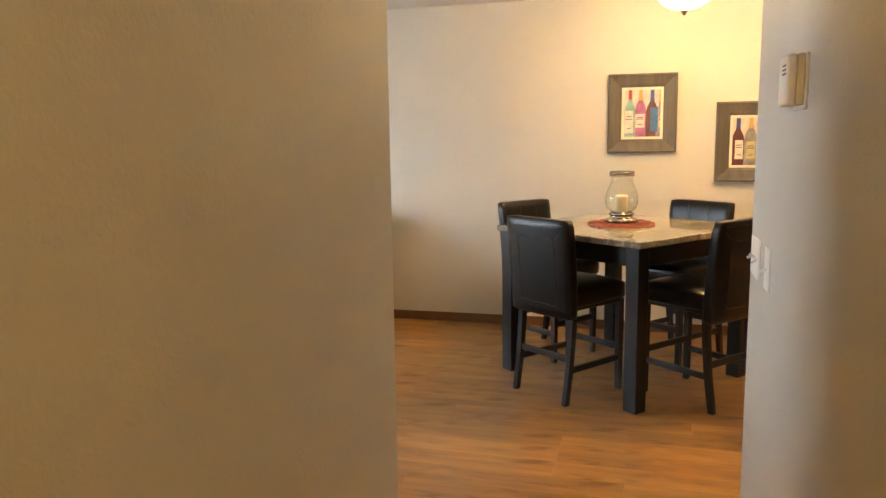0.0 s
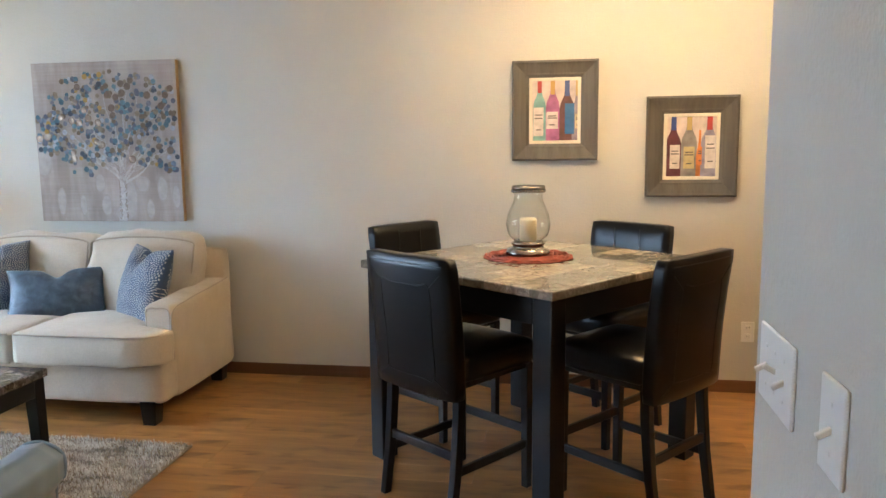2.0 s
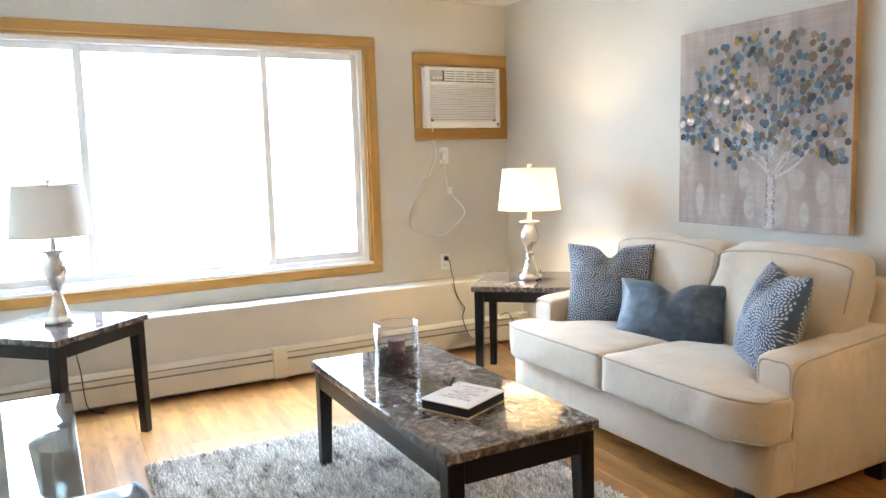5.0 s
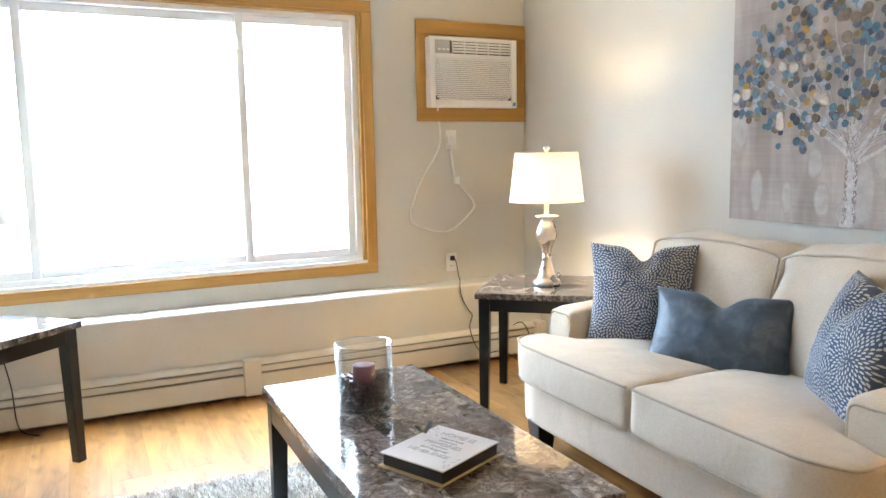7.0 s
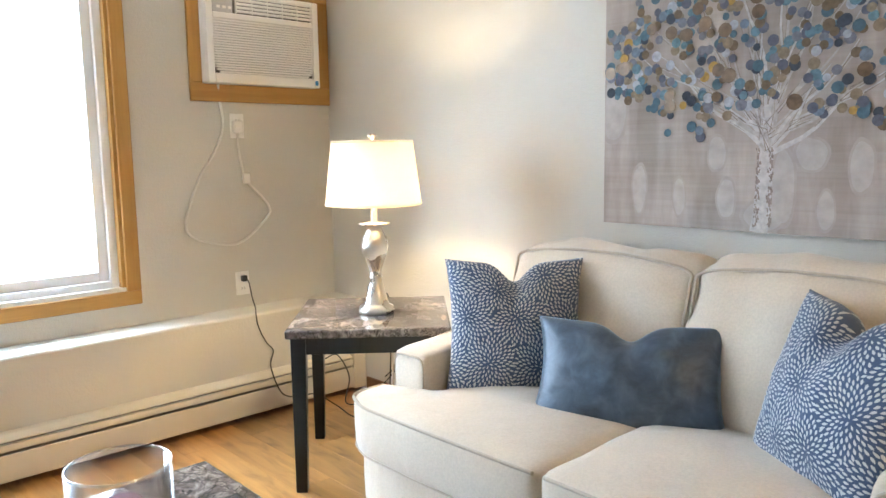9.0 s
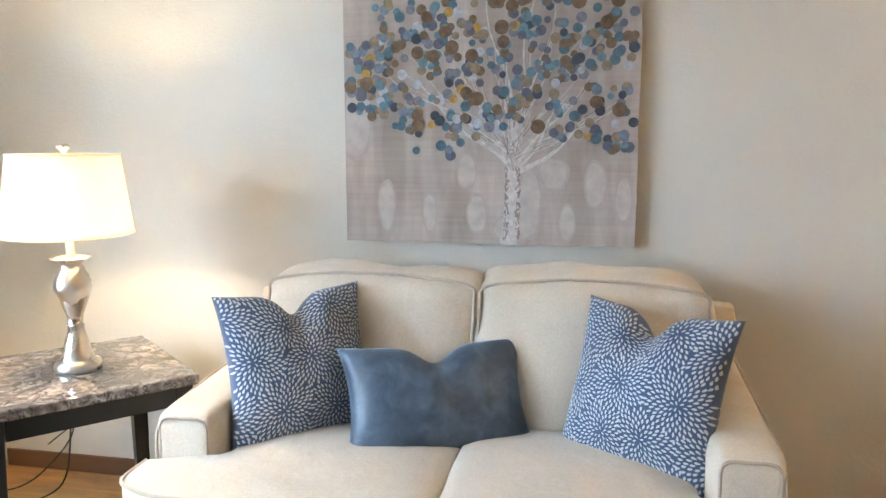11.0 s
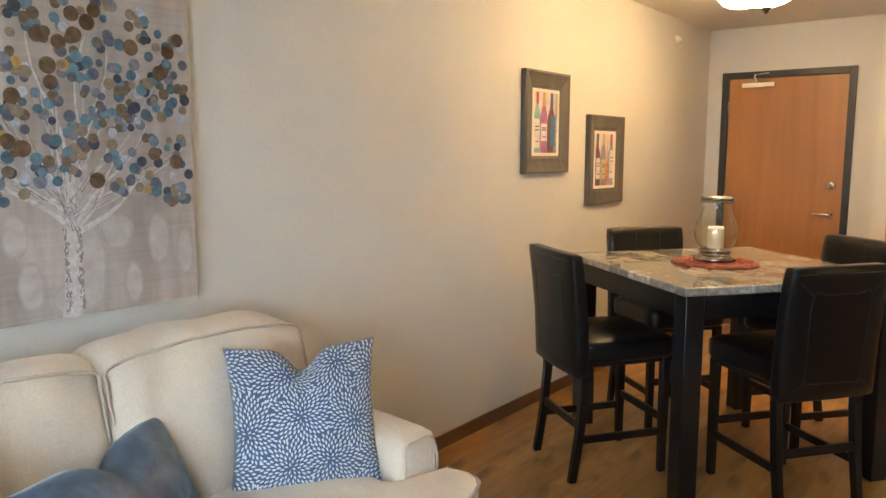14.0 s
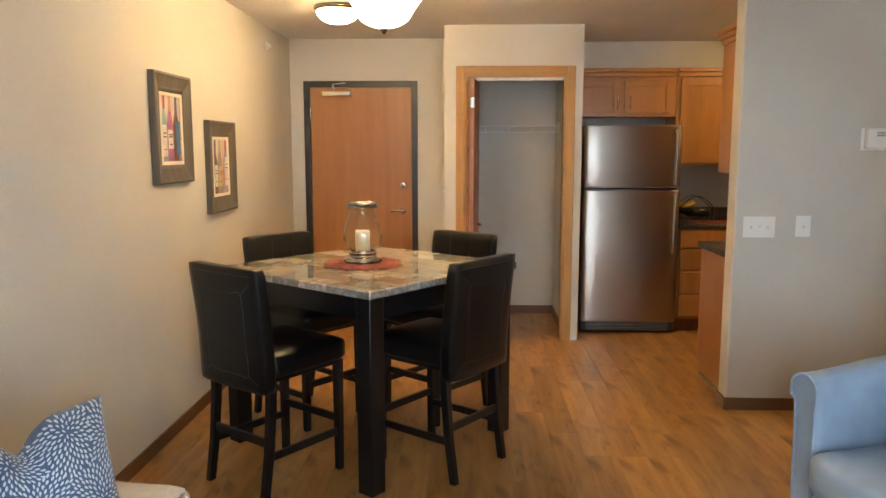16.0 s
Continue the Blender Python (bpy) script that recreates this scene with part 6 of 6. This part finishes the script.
cord("lamp_cord", [(-3.84, 2.93, 0.622), (-3.90, 2.94, 0.625), (-3.98, 2.87, 0.614), (-4.12, 2.95, 0.60), (-4.18, 2.97, 0.45), (-4.22, 3.0, 0.25), (-4.2, 3.02, 0.05), (-4.18, 3.1, 0.006)], "black lamp cord behind the end table")
cord("floor_cable", [(-4.22, 5.70, 0.22), (-4.17, 5.74, 0.24), (-4.05, 5.72, 0.16), (-4.0, 5.66, 0.06), (-3.88, 5.68, 0.09), (-3.78, 5.74, 0.20), (-3.82, 5.84, 0.24), (-3.95, 5.86, 0.15)], "thin black cable looped by the heater")


def glass_vase():
    t = thing("glass_cylinder", "clear glass cylinder with plum candle and twigs", "candle holder", pose(-2.507, 4.115, 0.482))
    part("glass", lathe([(0.0, 0.0), (0.088, 0.0), (0.09, 0.004), (0.09, 0.203), (0.0865, 0.203), (0.0865, 0.014), (0.0, 0.012)], 56, False), M_VASE, t, "clear glass")
    part("rim", lathe([(0.0863, 0.2035), (0.0868, 0.2065), (0.0883, 0.2078), (0.0898, 0.2065), (0.0903, 0.2035)], 56, False), M_VASERIM, t, "polished glass rim")
    part("foot", lathe([(0.0906, 0.002), (0.0910, 0.006), (0.0910, 0.011), (0.0906, 0.014)], 56, False), M_VASERIM, t, "thick glass foot")
    part("candle", lathe([(0.0, 0.06), (0.035, 0.06), (0.036, 0.135), (0.032, 0.138), (0.0, 0.132)], 28, False), M_PLUM, t, "plum pillar candle")
    rng = random.Random(5)
    verts, faces = [], []
    for k in range(760):
        a, r = rng.uniform(0, 6.283), 0.083 * math.sqrt(rng.random())
        z = rng.uniform(0.016, 0.092 - 0.02 * (r < 0.04))
        if r < 0.034 and z > 0.06:
            continue
        c = Vector((r * math.cos(a), r * math.sin(a), z))
        d = Vector((rng.uniform(-1, 1), rng.uniform(-1, 1), rng.uniform(-0.5, 0.5))).normalized() * rng.uniform(0.006, 0.015)
        n = d.cross(Vector((0.2, 0.5, 0.8))).normalized() * 0.0028
        n2 = d.cross(n).normalized() * 0.0028
        b = len(verts)
        for e in (c - d, c + d):
            if math.hypot(e.x, e.y) > 0.083:
                e *= 0.083 / math.hypot(e.x, e.y)
                e.z = z
            verts += [tuple(e + n), tuple(e - n * 0.5 + n2), tuple(e - n * 0.5 - n2)]
        faces += [(b, b + 1, b + 4, b + 3), (b + 1, b + 2, b + 5, b + 4), (b + 2, b, b + 3, b + 5)]
    me = bpy.data.meshes.new("twigs")
    me.from_pydata(verts, [], faces)
    me.materials.append(M_TWIG)
    ob = new("twig_wreath", me)
    ob.parent = t
    tagged(ob, "dark plum twigs and berries", kind="stuff")


glass_vase()


def lettering(text, size, place, mat, parent, name="lettering"):
    cu = bpy.data.curves.new(name, "FONT")
    cu.body, cu.size, cu.align_x, cu.align_y, cu.extrude = text, size, "CENTER", "CENTER", 0.0004
    tmp = bpy.data.objects.new(name, cu)
    scene.collection.objects.link(tmp)
    me = bpy.data.meshes.new_from_object(tmp)
    bpy.data.objects.remove(tmp)
    me.materials.append(mat)
    ob = new(name, me)
    ob.parent = parent
    ob.location = place
    return ob


def album():
    t = thing("keepsake_box", "white keepsake book box with black sides and lettering", "box", pose(-2.007, 4.14, 0.482, 0, 0, 25) @ Matrix.Scale(0.87, 4))
    part("cover", boxes((-0.118, 0.118, -0.135, 0.135, 0.040, 0.045, 0.002)), M_PAPER, t, "white printed cover")
    part("cover", boxes((-0.125, 0.118, -0.14, 0.135, 0.0, 0.004, 0.001)), M_KRAFT, t, "kraft bottom board")
    part("body", boxes((-0.113, 0.113, -0.13, 0.13, 0.004, 0.040, 0.003)), M_BLACKPLASTIC, t, "black sides")
    for text, size, y in (("HOME IS", 0.034, 0.085), ("where love", 0.019, 0.056), ("MEMORIES", 0.029, 0.012), ("and laughter", 0.021, -0.028), ("NEVER ENDS", 0.026, -0.056)):
        lettering(text, size, (0.0, y, 0.0455), M_TEXT, t)
    for y, hw in ((0.035, 0.035), (-0.008, 0.032)):
        part("writing_bar", boxes((-hw, hw, y - 0.003, y + 0.003, 0.0452, 0.0458)), M_TEXT, t)
    rng = random.Random(2)
    for sx, sy in ((-1, 1), (1, -1)):
        for k in range(7):
            x, y = sx * (0.105 - 0.008 * k * (k % 2)), sy * (0.115 - 0.011 * k)
            bm = bmesh.new()
            a = rng.uniform(0, 3.1)
            vs = [bm.verts.new((x + 0.011 * c * math.cos(a) - s * math.sin(a), y + 0.011 * c * math.sin(a) + s * math.cos(a), 0.0458)) for c, s in ((-1, 0), (0, -0.0032), (1, 0), (0, 0.0032))]
            bm.faces.new(vs)
            part("leaf_motif", bm, M_TEXT, t)
    for s in (-1, 1):
        bm = grid_surface(8, 2, lambda u, v: (-0.108 + 0.004 * s + 0.014 * (v - 0.5), 0.05 + s * 0.032 * math.sin(u * math.pi * 0.9), 0.047 + 0.03 * math.sin(u * math.pi) + 0.006 * u), True)
        part("ribbon", bm, M_RIBBON, t, "black ribbon bow")


album()


def tv_stand():
    t = thing("tv_stand", "tinted glass tv stand with black supports", "tv stand")
    x0, x1, y0, y1 = -2.80, -1.63, 2.36, 2.93
    for z in (0.52, 0.28):
        part("glass_shelf", boxes((x0, x1, y0, y1, z, z + 0.010, 0.003)), M_SMOKE, t, "tinted glass shelf")
    part("lower_shelf", boxes((x0 + 0.03, x1 - 0.03, y0 + 0.02, y1 - 0.03, 0.05, 0.075, 0.004)), M_BLACKPLASTIC, t, "black lower shelf")
    for x in (x0 + 0.09, x1 - 0.09):
        for y in (y0 + 0.08, y1 - 0.10):
            bm = lathe([(0.026, 0.0), (0.026, 0.02), (0.022, 0.03), (0.022, 0.505), (0.028, 0.51), (0.028, 0.52)], 24)
            bmesh.ops.translate(bm, vec=(x, y, 0), verts=bm.verts)
            part("support", bm, M_BLACKPLASTIC, t, "black round support")


tv_stand()


def armchair():
    t = thing("armchair", "pale blue leather tub armchair", "armchair", pose(-0.955, 2.80, 0, 0, 0, 16))
    # local: faces +y; arms curve from the front round the back

    def shell(u, v):
        a = math.pi * (u * 1.0)
        straight = 0.26
        # path of the arm and back rail in plan
        L = 2 * straight + math.pi * 0.33
        s = u * L
        if s < straight:
            px, py, nx, ny = 0.33, 0.32 - s, 1, 0
        elif s > L - straight:
            px, py, nx, ny = -0.33, 0.32 - (L - s), -1, 0
        else:
            th = (s - straight) / 0.33
            px, py, nx, ny = 0.33 * math.cos(th), 0.06 - 0.33 * math.sin(th), math.cos(th), -math.sin(th)
        back = math.sin(math.pi * max(0.0, min(1.0, u))) ** 1.5
        top = 0.695 + 0.09 * back
        ring = [(-0.045, 0.14), (-0.045, top - 0.14), (-0.05, top - 0.05), (-0.02, top), (0.03, top + 0.005), (0.075, top - 0.03), (0.075, top - 0.085), (0.05, top - 0.12), (0.045, 0.35), (0.035, 0.12)]
        k = v * (len(ring) - 1)
        i = min(int(k), len(ring) - 2)
        f = k - i
        d = ring[i][0] * (1 - f) + ring[i + 1][0] * f
        z = ring[i][1] * (1 - f) + ring[i + 1][1] * f
        return (px + nx * d, py + ny * d, z)

    bm = grid_surface(36, 36, shell, True)
    for col in (0, 36):
        bm.verts.ensure_lookup_table()
        loop = [bm.verts[col * 37 + j] for j in range(37)]
        bm.faces.new(loop)
    bmesh.ops.recalc_face_normals(bm, faces=bm.faces)
    sh = part("shell", bm, M_BLUELEATHER, t, "rolled arm and back shell")
    for sx in (-1, 1):
        part("welt", tube([(sx * (0.33 + d), 0.325, z) for d, z in ((-0.045, 0.16), (-0.047, 0.555), (-0.05, 0.645), (-0.02, 0.69), (0.03, 0.697), (0.072, 0.665), (0.072, 0.61), (0.05, 0.575), (0.045, 0.35), (0.036, 0.14))], 0.005, 6), M_BLUELEATHER, sh)
    part("base", soft_box(0, 0.03, 0.20, 0.56, 0.60, 0.18, 0.03, (0, 0.004, 0), 8, 0.002, 3), M_BLUELEATHER, t)
    part("seat_cushion", soft_box(0, 0.06, 0.365, 0.56, 0.60, 0.16, 0.05, (0.004, 0.01, 0.03), 12, 0.004, 6), M_BLUELEATHER, t, "pale blue seat cushion")
    for sx in (-1, 1):
        for y in (0.27, -0.2):
            bm = lathe([(0.016, 0.0), (0.024, 0.125)], 16)
            bmesh.ops.translate(bm, vec=(sx * 0.27, y, 0), verts=bm.verts)
            part("leg", bm, M_BLACKWOOD, t, "dark tapered leg")


armchair()
p = pillow("dark slate velvet pillow on the armchair", pose(-0.955, 2.80, 0, 0, 0, 16) @ pose(0.05, -0.07, 0.64, -18, 0, 180), 0.40, 0.38, 0.15, 0.04, M_VELVET)


# ---- shaggy rug ----
def rug():
    x0, x1, y0, y1 = -3.26, -1.185, 3.20, 4.80
    t = thing("area_rug", "grey and ivory shaggy area rug under the coffee table", "rug")
    part("backing", boxes((x0, x1, y0, y1, 0.0, 0.012, 0.004)), surface("rug_backing", (0.36, 0.31, 0.24), 0.9, grain=400, depth=0.4), t, "tan woven backing")
    rng = np.random.default_rng(4)
    n = 52000
    px, py = rng.uniform(x0, x1, n), rng.uniform(y0, y1, n)
    ang = rng.uniform(0, 2 * np.pi, n)
    lean = rng.uniform(0.006, 0.020, n)
    ln = rng.uniform(0.014, 0.026, n)
    wd = rng.uniform(0.0035, 0.006, n)
    dx, dy = np.cos(ang), np.sin(ang)
    V = np.zeros((n, 5, 3))
    for k, (up, out, ww) in enumerate(((0.0, 0.0, 1.0), (0.0, 0.0, -1.0), (0.7, 0.45, 0.8), (0.7, 0.45, -0.8), (1.0, 1.0, 0.0))):
        V[:, k, 0] = px + dx * lean * out - dy * wd * ww * 0.5
        V[:, k, 1] = py + dy * lean * out + dx * wd * ww * 0.5
        V[:, k, 2] = 0.008 + ln * up
    b = np.arange(n) * 5
    tri = np.stack([np.stack([b, b + 1, b + 3], 1), np.stack([b, b + 3, b + 2], 1), np.stack([b + 2, b + 3, b + 4], 1)], 1).reshape(-1, 3)
    me = bpy.data.meshes.new("pile")
    me.from_pydata(V.reshape(-1, 3).tolist(), [], tri.tolist())
    m, nt, p = tree("grey_shag")
    g = nt.nodes.new("ShaderNodeNewGeometry")
    streak = node(nt, "ShaderNodeTexNoise", Scale=5.0, Detail=5.0, Roughness=0.7)
    link(nt, coords(nt, "Object", (1.0, 3.2, 1)), streak.inputs["Vector"])
    base = ramp(nt, streak.outputs["Fac"], [(0.38, (0.30, 0.29, 0.285)), (0.47, (0.80, 0.785, 0.76)), (0.60, (0.95, 0.94, 0.92))])
    each = ramp(nt, g.outputs["Random Per Island"], [(0.0, (0.72, 0.71, 0.70)), (0.6, (1.0, 1.0, 1.0)), (1.0, (1.06, 1.06, 1.05))])
    link(nt, mixed(nt, 1.0, base, each, "MULTIPLY"), p.inputs["Base Color"])
    p.inputs["Roughness"].default_value = 0.9
    p.inputs["Specular IOR Level"].default_value = 0.15
    me.materials.append(m)
    ob = new("shag", me)
    ob.parent = t
    tagged(ob, "grey and ivory shag pile", kind="stuff")


rug()


# ---- floor planks ----
def planks():
    wdt, ln = 0.152, 1.22
    meshes = {}

    def mesh(length):
        key = round(length, 3)
        if key not in meshes:
            bm = boxes((0.0003, length - 0.0003, 0.0003, wdt - 0.0003, -0.004, 0.0, 0.0006, 1))
            me = bpy.data.meshes.new("plank")
            bm.to_mesh(me)
            bm.free()
            me.materials.append(M_PLANK)
            meshes[key] = me
        return meshes[key]

    rng = random.Random(21)
    rows = int((NORTH - BACK_Y) / wdt) + 1
    for r in range(rows):
        y = NORTH - (r + 1) * wdt
        if y < BACK_Y:
            continue
        wide = y > SOUTH - 0.02
        xa, xb = (WEST + 0.11, FAR_E) if wide else (HALL_W, HALL_E)
        x = xa - rng.choice((0.0, 0.305, 0.61, 0.915))
        while x < xb - 0.01:
            a, b = max(x, xa), min(x + ln, xb)
            if b - a > 0.02:
                ob = new("plank", mesh(b - a))
                ob.location = (a, y, 0)
                ob.parent = floor
            x += ln


planks()
